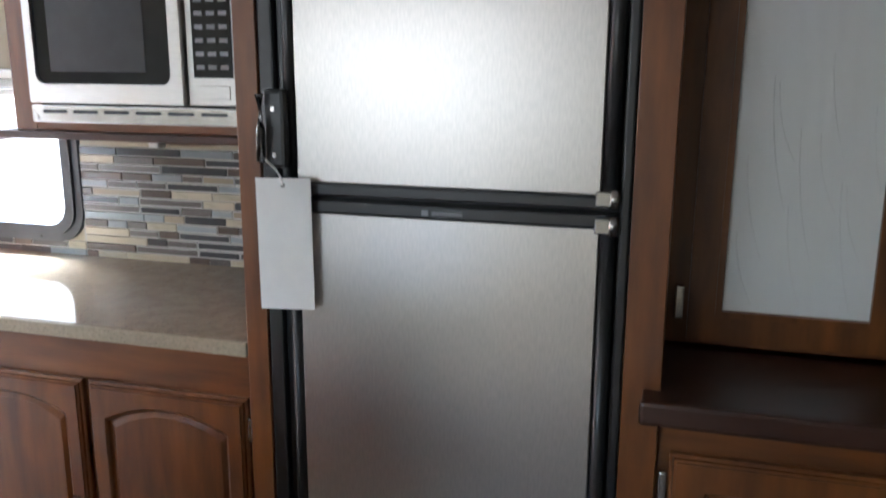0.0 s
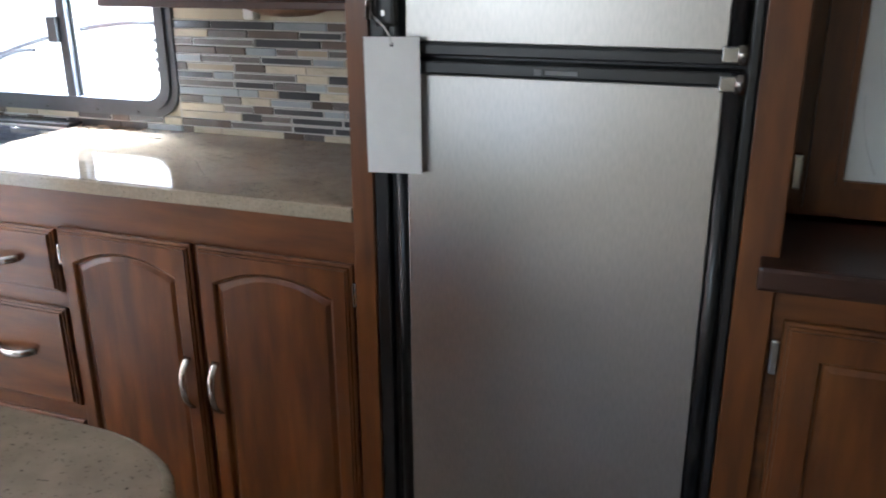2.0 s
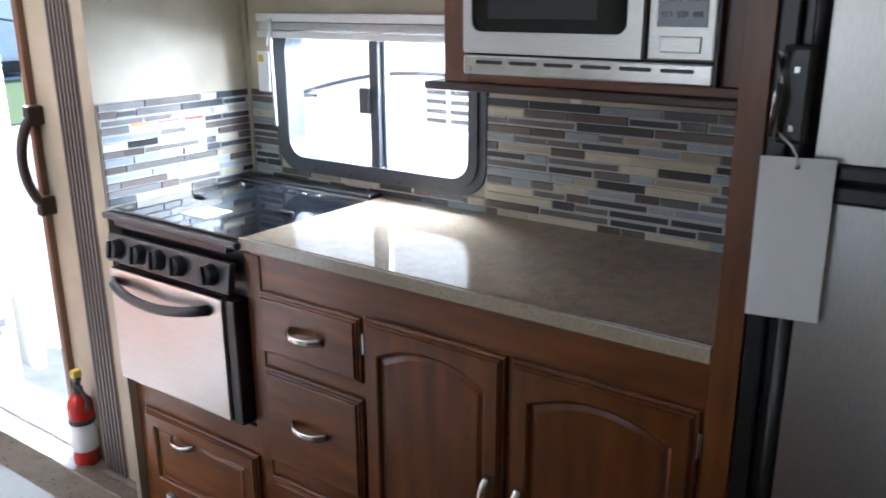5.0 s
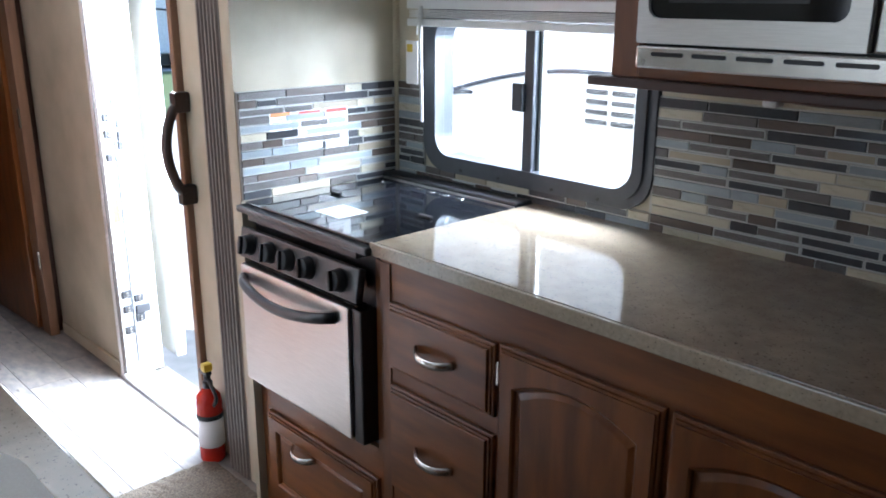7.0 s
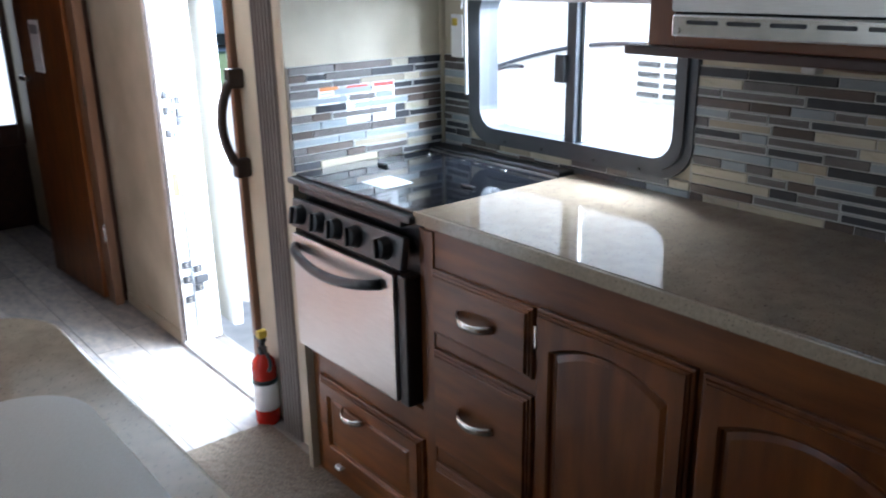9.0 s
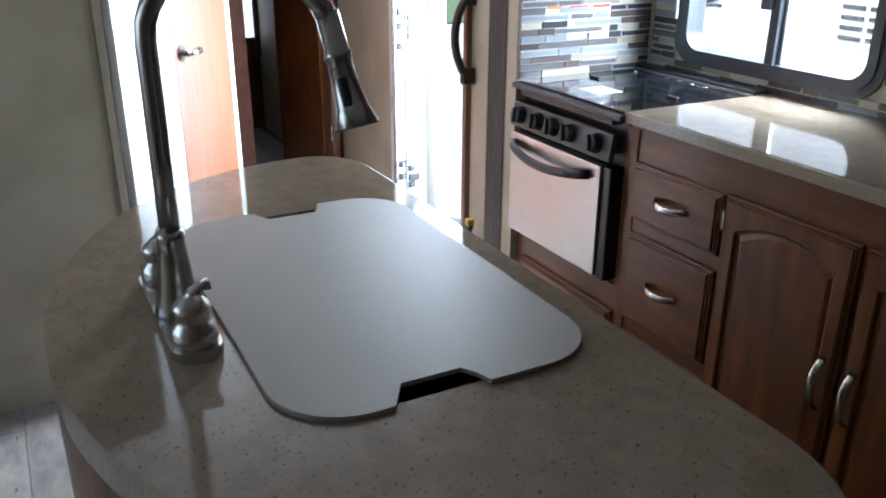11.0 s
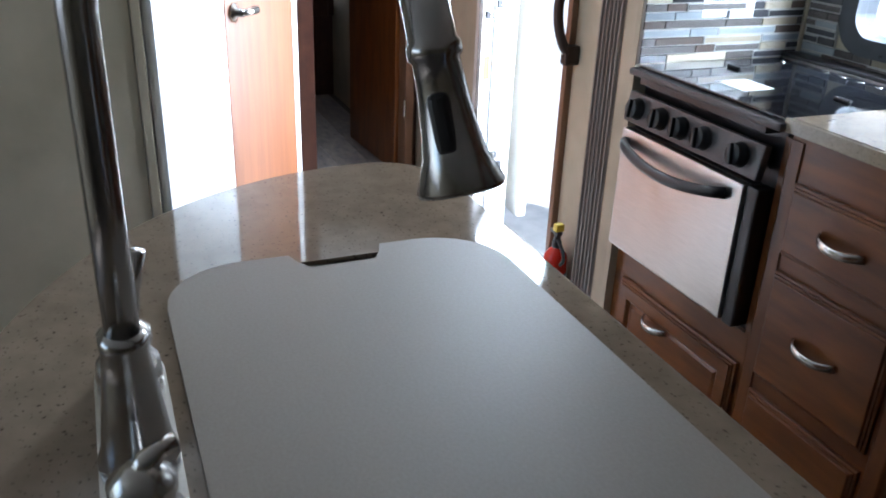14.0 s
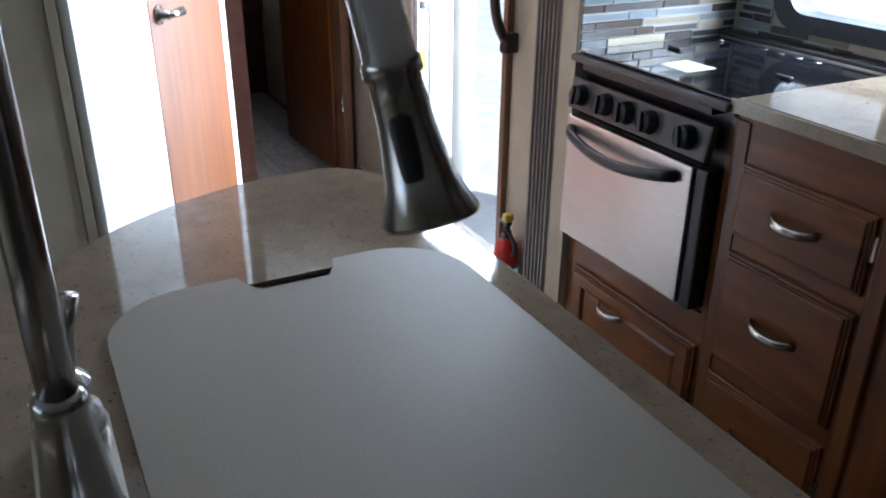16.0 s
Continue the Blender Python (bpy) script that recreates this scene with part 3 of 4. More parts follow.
def front(x0, x1, z0, z1, y):
    """A slab with a stepped, moulded edge; its back lies at y."""
    bm = bmesh.new()
    rings = [[bm.verts.new(c) for c in ((x0 + d, yy, z0 + d), (x1 - d, yy, z0 + d), (x1 - d, yy, z1 - d), (x0 + d, yy, z1 - d))]
             for d, yy in ((0, y), (0, y - 0.008), (0.0015, y - 0.0095), (0.0055, y - 0.010), (0.006, y - 0.014), (0.011, y - 0.0145),
                           (0.0118, y - 0.0185), (0.0135, y - 0.020))]
    bm.faces.new(rings[0])
    for p, q in zip(rings, rings[1:]):
        for i in range(4):
            bm.faces.new((p[i], p[(i + 1) % 4], q[(i + 1) % 4], q[i]))
    bm.faces.new(rings[-1])
    return bm


def arched(x0, x1, z0, z1, rise, n=14):
    out = [(x0, z0), (x1, z0)]
    for i in range(n + 1):
        u = 1 - 2 * i / n
        out.append(((x0 + x1) / 2 + u * (x1 - x0) / 2, z1 - rise * u * u))
    return out


def panel_front(x0, x1, z0, z1, y, rise, stile=0.058):
    """A framed door with an arched raised panel."""
    bm = bmesh.new()
    e = 0.012
    ring = [(x0 + e, z0 + e), (x1 - e, z0 + e), (x1 - e, z1 - e), (x0 + e, z1 - e)]
    shape = lambda d: arched(x0 + stile + d, x1 - stile - d, z0 + stile + d, z1 - stile - d, rise)
    yf = y - 0.020
    vs = [bm.verts.new((x, yf, z)) for x, z in ring]
    edges = [bm.edges.new((vs[i], vs[(i + 1) % 4])) for i in range(4)]
    levels = []
    for d, dy in ((0, 0), (0.004, 0.003), (0.006, 0.009), (0.010, 0.0098), (0.019, 0.006), (0.021, 0.0056)):
        levels.append([bm.verts.new((x, yf + dy, z)) for x, z in shape(d)])
    a = levels[0]
    edges += [bm.edges.new((a[i], a[(i + 1) % len(a)])) for i in range(len(a))]
    bmesh.ops.triangle_fill(bm, edges=edges, use_beauty=True)
    for p, q in zip(levels, levels[1:]):
        for i in range(len(p)):
            j = (i + 1) % len(p)
            bm.faces.new((p[i], p[j], q[j], q[i]))
    bm.faces.new(levels[-1])
    rim = [[bm.verts.new(c) for c in ((x0 + d, yy, z0 + d), (x1 - d, yy, z0 + d), (x1 - d, yy, z1 - d), (x0 + d, yy, z1 - d))]
           for d, yy in ((0.012, y - 0.016), (0.0075, y - 0.0155), (0.006, y - 0.011), (0.002, y - 0.0105), (0, y - 0.009), (0, y))]
    for p, q in zip([vs] + rim, rim):
        for i in range(4):
            bm.faces.new((p[i], p[(i + 1) % 4], q[(i + 1) % 4], q[i]))
    bm.faces.new(rim[-1])
    return bm


cab = thing("base_cabinet", "dark cherry wood base cabinet with three drawers and two arched doors", "cabinet", (-1.5, 1.75, 0))
part("body", box(-2.043, -0.931, FY, 2.02, 0.0, 0.894, 0.002), WOODH, cab)
part("stile", box(-2.04, -2.008, FY - 0.004, FY - 0.0005, 0.0, 0.88, 0.001), WOOD, cab)
for z0, z1 in ((0.642, 0.797), (0.345, 0.602), (0.08, 0.303)):
    dr = part("drawer", front(-2.005, -1.692, z0, z1, FY), WOODH, cab)
    pull(dr, (-1.848, FY - 0.020, z0 + (z1 - z0) * (0.52 if z1 > 0.7 else 0.54)), 0.115)
for x0, x1, hx in ((-1.679, -1.322, -1.352), (-1.308, -0.944, -1.278)):
    dd = part("door", panel_front(x0, x1, 0.08, 0.803, FY, 0.036, 0.04), WOOD, cab)
    pull(dd, (hx, FY - 0.020, 0.478), 0.125, True)
    xe = x0 - 0.004 if x0 < -1.5 else x1 + 0.004
    for z in (0.74, 0.20):
        part("hinge", box(xe - 0.004, xe + 0.004, FY - 0.012, FY - 0.0045, z - 0.025, z + 0.025, 0.002), CHROME, dd)

ctr = thing("countertop", "glossy beige speckled kitchen countertop", "countertop", (-1.5, 1.75, 0.88))
part("slab", box(-2.040, -0.932, 1.5035, 2.022, 0.8955, 0.926, 0.002), COUNTER, ctr)
part("front_edge", box(-2.050, -0.932, 1.495, 1.503, 0.8955, 0.925, 0.003), EDGE, ctr, "speckled beige front edge")

ocab = thing("stove_cabinet", "cherry wood cabinet under the stove with one panelled drawer", "cabinet", (-2.3, 1.75, 0))
part("body", box(-2.578, -2.044, FY, 2.02, 0.0, 0.414, 0.002), WOODH, ocab)
part("side_panel", box(-2.06, -2.044, FY, 2.02, 0.406, 0.88), WOOD, ocab)
od = part("drawer", panel_front(-2.53, -2.055, 0.08, 0.338, FY, 0.0, 0.045), WOODH, ocab)
pull(od, (-2.345, FY - 0.020, 0.285), 0.10)
part("catch", box(-2.46, -2.435, FY - 0.02, FY - 0.0005, 0.066, 0.077, 0.002), WHITE, ocab, "small white catch")
part("catch", box(-2.15, -2.125, FY - 0.02, FY - 0.0005, 0.066, 0.077, 0.002), WHITE, ocab, "small white catch")

# stove
st = thing("gas_range", "black and stainless compact gas range with a black glass lid", "stove", (-2.3, 1.75, 0.4))
part("body", box(-2.572, -2.064, 1.53, 2.01, 0.415, 0.895, 0.004), BLACK, st)
part("rim", box(-2.578, -2.042, 1.478, 2.024, 0.896, 0.914, 0.007), GREYP, st, "dark metal cooktop rim")
lid = part("glass_lid", box(-2.565, -2.048, 1.50, 1.955, 0.9145, 0.9215, 0.003), BLACKG, st, "black glass lid")
part("back_rail", box(-2.575, -2.045, 1.962, 2.022, 0.9145, 0.934, 0.006), BLACK, st)
part("lid_strip", box(-2.56, -2.05, 1.956, 1.9605, 0.9145, 0.925), STEEL, st)
part("sticker", box(-2.362, -2.262, 1.572, 1.662, 0.9218, 0.9224), PAPER, lid, "white paper sticker")
for x, y in ((-2.47, 1.72), (-2.13, 1.73)):
    part("bumper", box(x - 0.022, x + 0.022, y - 0.006, y + 0.006, 0.922, 0.929, 0.003), BLACK, lid)
for i in range(5):
    part("vent_hole", lathe([(0.010, 0.9217), (0.008, 0.9226)], (-2.43 + 0.055 * i, 1.93, 0), 12), CHROME, lid)
part("hinge_pin", lathe([(0.007, 0.9217), (0.004, 0.9275)], (-2.50, 1.905, 0), 12), CHROME, lid)
part("burner_slot", box(-2.54, -2.09, 1.490, 1.532, 0.878, 0.8955, 0.002), BLACK, st)
fa = box(-2.572, -2.078, 0, 0.02, -0.038, 0.040, 0.004)
facia = part("control_panel", move(fa, Matrix.Translation((0, 1.482, 0.817)) @ Matrix.Rotation(radians(-9), 4, 'X')), GREYP, st, "dark grey control panel")
for i, x in enumerate((-2.522, -2.425, -2.345, -2.262, -2.140)):
    k = move(lathe([(0.028, 0.0), (0.028, 0.004), (0.025, 0.007), (0.024, 0.022), (0.021, 0.025)], n=20), Matrix.Translation((x, 1.481, 0.819)) @ Matrix.Rotation(radians(81), 4, 'X'))
    kn = part("knob", k, BLACK, facia, "round black knob", True)
    part("grip", move(box(-0.005, 0.005, -0.023, 0.023, 0.022, 0.034, 0.003), Matrix.Translation((x, 1.481, 0.819)) @ Matrix.Rotation(radians(81), 4, 'X') @ Matrix.Rotation(radians(i * 4), 4, 'Z')), BLACK, kn)
part("maker_mark", box(-2.228, -2.20, 1.4845, 1.4862, 0.805, 0.81), GREYV, facia)
ov = part("oven_door", box(-2.566, -2.105, 1.474, 1.50, 0.435, 0.762, 0.006), STEEL, st, "brushed stainless oven door")
part("door_side", box(-2.1035, -2.068, 1.482, 1.53, 0.43, 0.762, 0.005), BLACK, ov)
part("door_back", box(-2.566, -2.105, 1.5005, 1.529, 0.43, 0.762, 0.004), BLACK, ov)
part("bevel_strip", box(-2.125, -2.1055, 1.4735, 1.478, 0.437, 0.758, 0.002), STEEL, ov)
pts = [(-2.545 + 0.395 * i / 16, 1.471 - 0.038 * math.sin(math.pi * i / 16) ** 0.5, 0.728 - 0.022 * math.sin(math.pi * i / 16)) for i in range(17)]
part("oven_handle", sweep(pts, 0.0125, 12, (1, 1.1)), BLACK, ov, "curved black handle", True)

# overhead cabinet and microwave
oc = thing("microwave_cabinet", "cherry wood overhead cabinet holding the microwave", "cabinet", (-1.3, 1.9, 1.28))
part("side_panel", box(-1.625, -1.60, 1.752, 2.028, 1.29, 2.015, 0.002), WOOD, oc)
part("left_stile", box(-1.625, -1.568, 1.735, 1.7515, 1.29, 2.015, 0.002), WOOD, oc)
part("bottom_rail", box(-1.567, -0.934, 1.735, 1.7515, 1.29, 1.308, 0.002), WOODH, oc)
part("right_stile", box(-1.036, -0.934, 1.735, 1.7515, 1.309, 2.015, 0.002), WOOD, oc)
part("top_panel", box(-1.567, -1.037, 1.735, 1.7515, 1.67, 2.015, 0.002), WOODH, oc)
part("shelf", box(-1.665, -0.934, 1.715, 2.028, 1.272, 1.2895, 0.004), WOODD, oc, "dark bottom shelf board")
mw = thing("microwave", "stainless built-in microwave oven with a black door window", "microwave", (-1.3, 1.85, 1.36))
part("body", box(-1.565, -1.04, 1.752, 2.0, 1.310, 1.668), BLACK, mw)
mo = rounded(-1.566, -1.170, 1.352, 1.665, 0.006, 3)
wi = rounded(-1.546, -1.206, 1.394, 1.635, 0.022)
md = part("door", stand(prism(mo, 0, 0.022, [wi]), 1.742), STEEL, mw)
part("window", box(-1.55, -1.203, 1.728, 1.738, 1.39, 1.637), BLACKG, md, "black glass window")
part("inner_screen", box(-1.51, -1.27, 1.7265, 1.7279, 1.42, 1.61), BLACK, md)
part("handle", stand(prism([(-1.204, 1.356), (-1.171, 1.353), (-1.171, 1.664), (-1.204, 1.661), (-1.197, 1.60), (-1.1945, 1.51), (-1.197, 1.42)], 0.0, 0.012), 1.7195), STEEL, md, "flat steel handle bowed along one side")
mp = part("control_panel", box(-1.166, -1.042, 1.720, 1.742, 1.352, 1.665, 0.004), STEEL, mw)
part("keypad", box(-1.148, -1.058, 1.7172, 1.7198, 1.41, 1.655), BLACKG, mp)
kb2 = bmesh.new()
for i in range(6):
    for j in range(3):
        box(-1.140 + j * 0.028, -1.122 + j * 0.028, 1.7160, 1.7171, 1.427 + i * 0.027, 1.436 + i * 0.027, bm=kb2)
part("key_print", kb2, GREYV, mp)
part("open_button", box(-1.140, -1.066, 1.7165, 1.7196, 1.366, 1.394, 0.002), STEEL, mp)
vent = part("vent_strip", box(-1.562, -1.040, 1.715, 1.742, 1.309, 1.348, 0.004), CHROME, mw, "slotted stainless vent strip")
for i in range(6):
    x = -1.53 + i * 0.079
    part("slot", stand(prism(rounded(x, x + 0.062, 1.331, 1.338, 0.0032, 4), 0, 0.0012), 1.7148), BLACK, vent)
for x in (-1.548, -1.055):
    part("screw", stand(prism(rounded(x - 0.005, x + 0.005, 1.315, 1.325, 0.0048, 4), 0, 0.002), 1.7148), CHROME, vent)
part("side_trim", box(-1.0385, -1.032, 1.712, 1.7345, 1.309, 1.67, 0.002), BLACK, mw)
ul = thing("under_cabinet_light", "small white light fixture under the overhead cabinet", "light", (-1.3, 1.98, 1.25))
part("bracket", box(-1.435, -1.405, 1.95, 1.985, 1.232, 1.2715, 0.006), WHITE, ul)
part("shade", move(lathe([(0.12, 0.0), (0.115, -0.012), (0.07, -0.026), (0.02, -0.03)], n=24), Matrix.Translation((-1.31, 1.955, 1.2715)) @ Matrix.Diagonal((1, 0.5, 1, 1))), JAMB, ul, "brownish oval shade", True)
solid("wall_strip", box(-1.69, -0.935, 2.018, 2.0295, 1.2265, 1.2715, 0.002), CREAM, "cream strip above the backsplash", kind="structure")

# fridge
fp = thing("fridge_surround", "cherry wood surround of the fridge", "cabinet", (-0.55, 1.75, 0))
part("left_panel", box(-0.930, -0.886, 1.497, 2.028, 0.0, 2.018, 0.002), WOOD, fp)
part("right_panel", box(-0.234, -0.172, 1.497, 2.028, 0.0, 2.018, 0.002), WOOD, fp)
part("top_panel", box(-0.8855, -0.2345, 1.50, 1.53, 1.83, 2.018, 0.002), WOODH, fp)
part("toe_panel", box(-0.8855, -0.2345, 1.50, 1.53, 0.0, 0.198, 0.002), WOODH, fp)
fr = thing("refrigerator", "two-door refrigerator with brushed steel fronts and black trim", "refrigerator", (-0.55, 1.75, 0.2))
part("cabinet_box", box(-0.8845, -0.2355, 1.535, 2.02, 0.20, 1.828), BLACK, fr)
part("frame_side", box(-0.884, -0.856, 1.500, 1.534, 0.20, 1.828, 0.004), BLACK, fr)
part("frame_side", box(-0.252, -0.236, 1.500, 1.534, 0.20, 1.828, 0.004), BLACK, fr)
for nm, z0, z1 in (("freezer_door", 1.213, 1.80), ("fridge_door", 0.24, 1.207)):
    d0 = part(nm, box(-0.855, -0.256, 1.512, 1.533, z0, z1, 0.005), BLACK, fr)
    part("edge_roll", sweep([(-0.829, 1.509, z0 + 0.002), (-0.829, 1.509, z1 - 0.002)], 0.0115, 14, (1, 1), (0, 1, 0)), BLACK, d0, smooth=True)
    part("edge_roll", sweep([(-0.270, 1.509, z0 + 0.002), (-0.270, 1.509, z1 - 0.002)], 0.0135, 14, (1, 1), (0, 1, 0)), BLACK, d0, smooth=True)
    pz0, pz1 = (z0 + 0.024, z1 - 0.02) if z0 > 1 else (z0 + 0.02, z1 - 0.026)
    part("steel_panel", box(-0.817, -0.285, 1.502, 1.5115, pz0, pz1, 0.002), FRIDGE, d0, "brushed steel panel")
    zb = (z0 + 0.001, z0 + 0.0225) if z0 > 1 else (z1 - 0.0245, z1 - 0.001)
    part("trim_bar", box(-0.84, -0.262, 1.497, 1.5115, *zb, 0.004), BLACK, d0)
    zh = z0 + 0.006 if z0 > 1 else z1 - 0.032
    hg = part("hinge", box(-0.292, -0.262, 1.488, 1.4965, zh, zh + 0.026, 0.003), SPOUT, d0, "dull nickel hinge")
    part("hinge_pin", lathe([(0.009, zh - 0.002), (0.009, zh + 0.028)], (-0.262, 1.494, 0), 14), SPOUT, hg, smooth=True)
part("badge", box(-0.585, -0.573, 1.4955, 1.4968, 1.188, 1.198), GREYV, fr, "pale maker badge")
part("badge", box(-0.567, -0.513, 1.4955, 1.4968, 1.1895, 1.1965), GREYV, fr, "pale maker badge")
fh = part("latch_handle", box(-0.868, -0.826, 1.474, 1.498, 1.262, 1.398, 0.007), BLACK, fr, "black latch handle")
part("handle_lever", sweep([(-0.866, 1.462, 1.275), (-0.861, 1.455, 1.33), (-0.864, 1.460, 1.39)], 0.008, 10), SPOUT, fh, smooth=True)
for z in (1.285, 1.365):
    part("screw", box(-0.850, -0.842, 1.4715, 1.4745, z - 0.005, z + 0.005, 0.001), SPOUT, fh)
tg = thing("hang_tag", "blank white card tag hanging from the fridge latch", "tag", (-0.83, 1.462, 1.24))
part("card", move(box(-0.0495, 0.0495, -0.0008, 0.0008, -0.238, 0.0, 0.0003), pose(-0.831, 1.472, 1.246, -0.4, -0.4, 9)), PAPER, tg)
part("hole", move(box(-0.003, 0.003, -0.0014, -0.0009, -0.016, -0.010), pose(-0.831, 1.472, 1.246, -0.4, -0.4, 9)), BLACK, tg)
part("string", sweep([(-0.831, 1.4705, 1.233), (-0.832, 1.464, 1.25), (-0.838, 1.460, 1.262), (-0.850, 1.461, 1.272), (-0.858, 1.462, 1.279)], 0.0018, 6), WHITE, tg, "white string")

# pantry side
pn = thing("pantry_cabinet", "dark cherry pantry cabinet with a panelled door", "cabinet", (0.2, 1.75, 0))
part("body", box(-0.1715, 0.62, FY, 2.028, 0.0, 0.876, 0.002), WOODH, pn)
pd = part("door", panel_front(-0.150, 0.36, 0.10, 0.802, FY, 0.0, 0.06), WOOD, pn)
for z in (0.735, 0.2):
    part("hinge", box(-0.166, -0.152, FY - 0.014, FY - 0.0005, z - 0.032, z + 0.032, 0.004), CHROME, pd, "nickel hinge")
sh = thing("pantry_shelf", "dark brown ledge across the pantry front", "shelf", (0.2, 1.6, 0.905))
part("board", box(-0.200, 0.66, 1.452, 1.735, 0.885, 0.916, 0.003), WOODD, sh)
part("front_lip", box(-0.203, 0.663, 1.436, 1.4515, 0.877, 0.918, 0.007), WOODD, sh, "rounded dark front lip")
pu = thing("pantry_upper_cabinet", "cherry wood upper cabinet with a frosted glass door wrapped in film", "cabinet", (0.1, 1.88, 0.95))
part("body", box(-0.1715, 0.62, 1.765, 2.028, 0.917, 2.015), WOOD, pu)
gx0, gx1, gz0, gz1 = -0.071, 0.182, 0.992, 1.90
ud = part("door", stand(prism(rounded(-0.132, 0.240, 0.930, 1.96, 0.003, 2), 0, 0.022, [rounded(gx0, gx1, gz0, gz1, 0.002, 2)]), 1.764), WOOD, pu)
part("moulding", stand(prism(rounded(gx0 - 0.012, gx1 + 0.012, gz0 - 0.012, gz1 + 0.012, 0.003, 2), 0, 0.006, [rounded(gx0, gx1, gz0, gz1, 0.002, 2)]), 1.7415), WOOD, ud)
part("frosted_pane", box(gx0, gx1, 1.748, 1.754, gz0, gz1), FROST, ud, "frosted glass pane under wrinkled film")
for i in range(11):
    x, z, h = gx0 + 0.015 + 0.021 * i, 1.005 + 0.09 * (i % 4), 0.14 + 0.05 * (i % 3)
    pts = [(x + 0.035 * (1 - k / 10) ** 2 - 0.012 * (i % 2), 1.7476, z + h * k / 10) for k in range(11)]
    part("film_crease", sweep([p for p in pts if p[0] < gx1 - 0.003], 0.0011, 6, (1, 1), (0, 1, 0)), FROST, ud)
part("backing", box(gx0, gx1, 1.758, 1.7635, gz0, gz1), PAPER, ud)
part("hinge", box(-0.158, -0.140, 1.742, 1.7645, 0.968, 1.034, 0.004), CHROME, ud, "nickel hinge")
part("side_door", box(0.25, 0.60, 1.742, 1.7645, 0.930, 1.96, 0.004), WOOD, pu)

# island
IX, IA, IY, IB = -1.36, 0.672, 0.713, 0.655


def island_outline(inset=0.0, n=56):
    """Half an ellipse towards the lounge, straight towards the kitchen with rounded corners."""
    a, b, y1 = IA - inset, IB - inset, IY - inset
    out = []
    for i in range(1, n):
        t = math.pi * i / n
        out.append((IX - a * math.cos(t), y1 - 0.10 - (b - 0.10) * math.sin(t)))
    for sx, rx, order in ((1, 0.15, range(0, 9)), (-1, 0.12, range(8, -1, -1))):
        for i in order:
            t = math.pi / 2 * i / 8
            out.append((IX + sx * (a - rx * (1 - math.cos(t))), y1 - 0.10 + 0.10 * math.sin(t)))
    return out


isl = thing("kitchen_island", "curved kitchen island with dark wood base", "island", (IX, 0.45, 0))
part("base", prism(island_outline(0.16), 0.0, 0.872), WOOD, isl, "dark cherry curved base")
part("plinth", prism(island_outline(0.152), 0.0, 0.05), WOODD, isl)
it = thing("island_countertop", "glossy beige speckled island countertop with a sink cut-out", "countertop", (IX, 0.45, 0.873))
hole = rounded(-1.694, -1.060, 0.276, 0.649, 0.085)
part("slab", prism(island_outline(0.0075), 0.9148, 0.920, [hole]), COUNTER, it)
band = prism(island_outline(0.001), 0.873, 0.8735, [hole])
loops = [[band.verts.new((x, y, z)) for x, y in island_outline(d)] for d, z in ((0.001, 0.8736), (0.0, 0.878), (0.0, 0.912), (0.002, 0.9165), (0.0046, 0.9188), (0.0074, 0.9199))]
for p, q in zip(loops, loops[1:]):
    for i in range(len(p)):
        band.faces.new((p[i], p[(i + 1) % len(p)], q[(i + 1) % len(p)], q[i]))
part("edge_band", band, EDGE, it, "speckled rounded edge band", True)
sk = thing("sink", "stainless steel undermount sink bowl", "sink", (-1.37, 0.45, 0.70))
bowl = bmesh.new()
rings = []
for d, z in ((0.0, 0.8725), (0.006, 0.868), (0.012, 0.72), (0.035, 0.695), (0.10, 0.690)):
    rings.append([bowl.verts.new((x, y, z)) for x, y in rounded(-1.698 + d, -1.056 - d, 0.272 + d, 0.653 - d, 0.085 - d * 0.3)])
for p, q in zip(rings, rings[1:]):
    for i in range(len(p)):
        bowl.faces.new((p[i], p[(i + 1) % len(p)], q[(i + 1) % len(p)], q[i]))
bowl.faces.new(rings[-1])
part("bowl", bowl, STEEL, sk, smooth=True)
part("drain", lathe([(0.045, 0.6905), (0.045, 0.693), (0.03, 0.692)], (-1.40, 0.45, 0), 20), CHROME, sk)
# sink cover with a finger notch at each end
cv = thing("sink_cover", "matt grey sink cover board with finger notches", "board", (-1.37, 0.45, 0.92))


def cover_outline(x0, x1, y0, y1, r, n0, n1, depth):
    ring = rounded(x0, x1, y0, y1, r)
    k = len(ring) // 4
    right = [(x1, n0[0] - 0.012), (x1 - depth * 0.5, n0[0]), (x1 - depth, n0[0] + 0.012), (x1 - depth, n0[1] - 0.012), (x1 - depth * 0.5, n0[1]), (x1, n0[1] + 0.006)]
    left = [(x0, n1[1] + 0.006), (x0 + depth * 0.5, n1[1]), (x0 + depth, n1[1] - 0.012), (x0 + depth, n1[0] + 0.012), (x0 + depth * 0.5, n1[0]), (x0, n1[0] - 0.006)]
    return ring[:k] + right + ring[k:3 * k] + left + ring[3 * k:]


part("board", prism(cover_outline(-1.704, -1.048, 0.262, 0.660, 0.09, (0.388, 0.487), (0.415, 0.517), 0.039), 0.9205, 0.9265), COVER, cv)

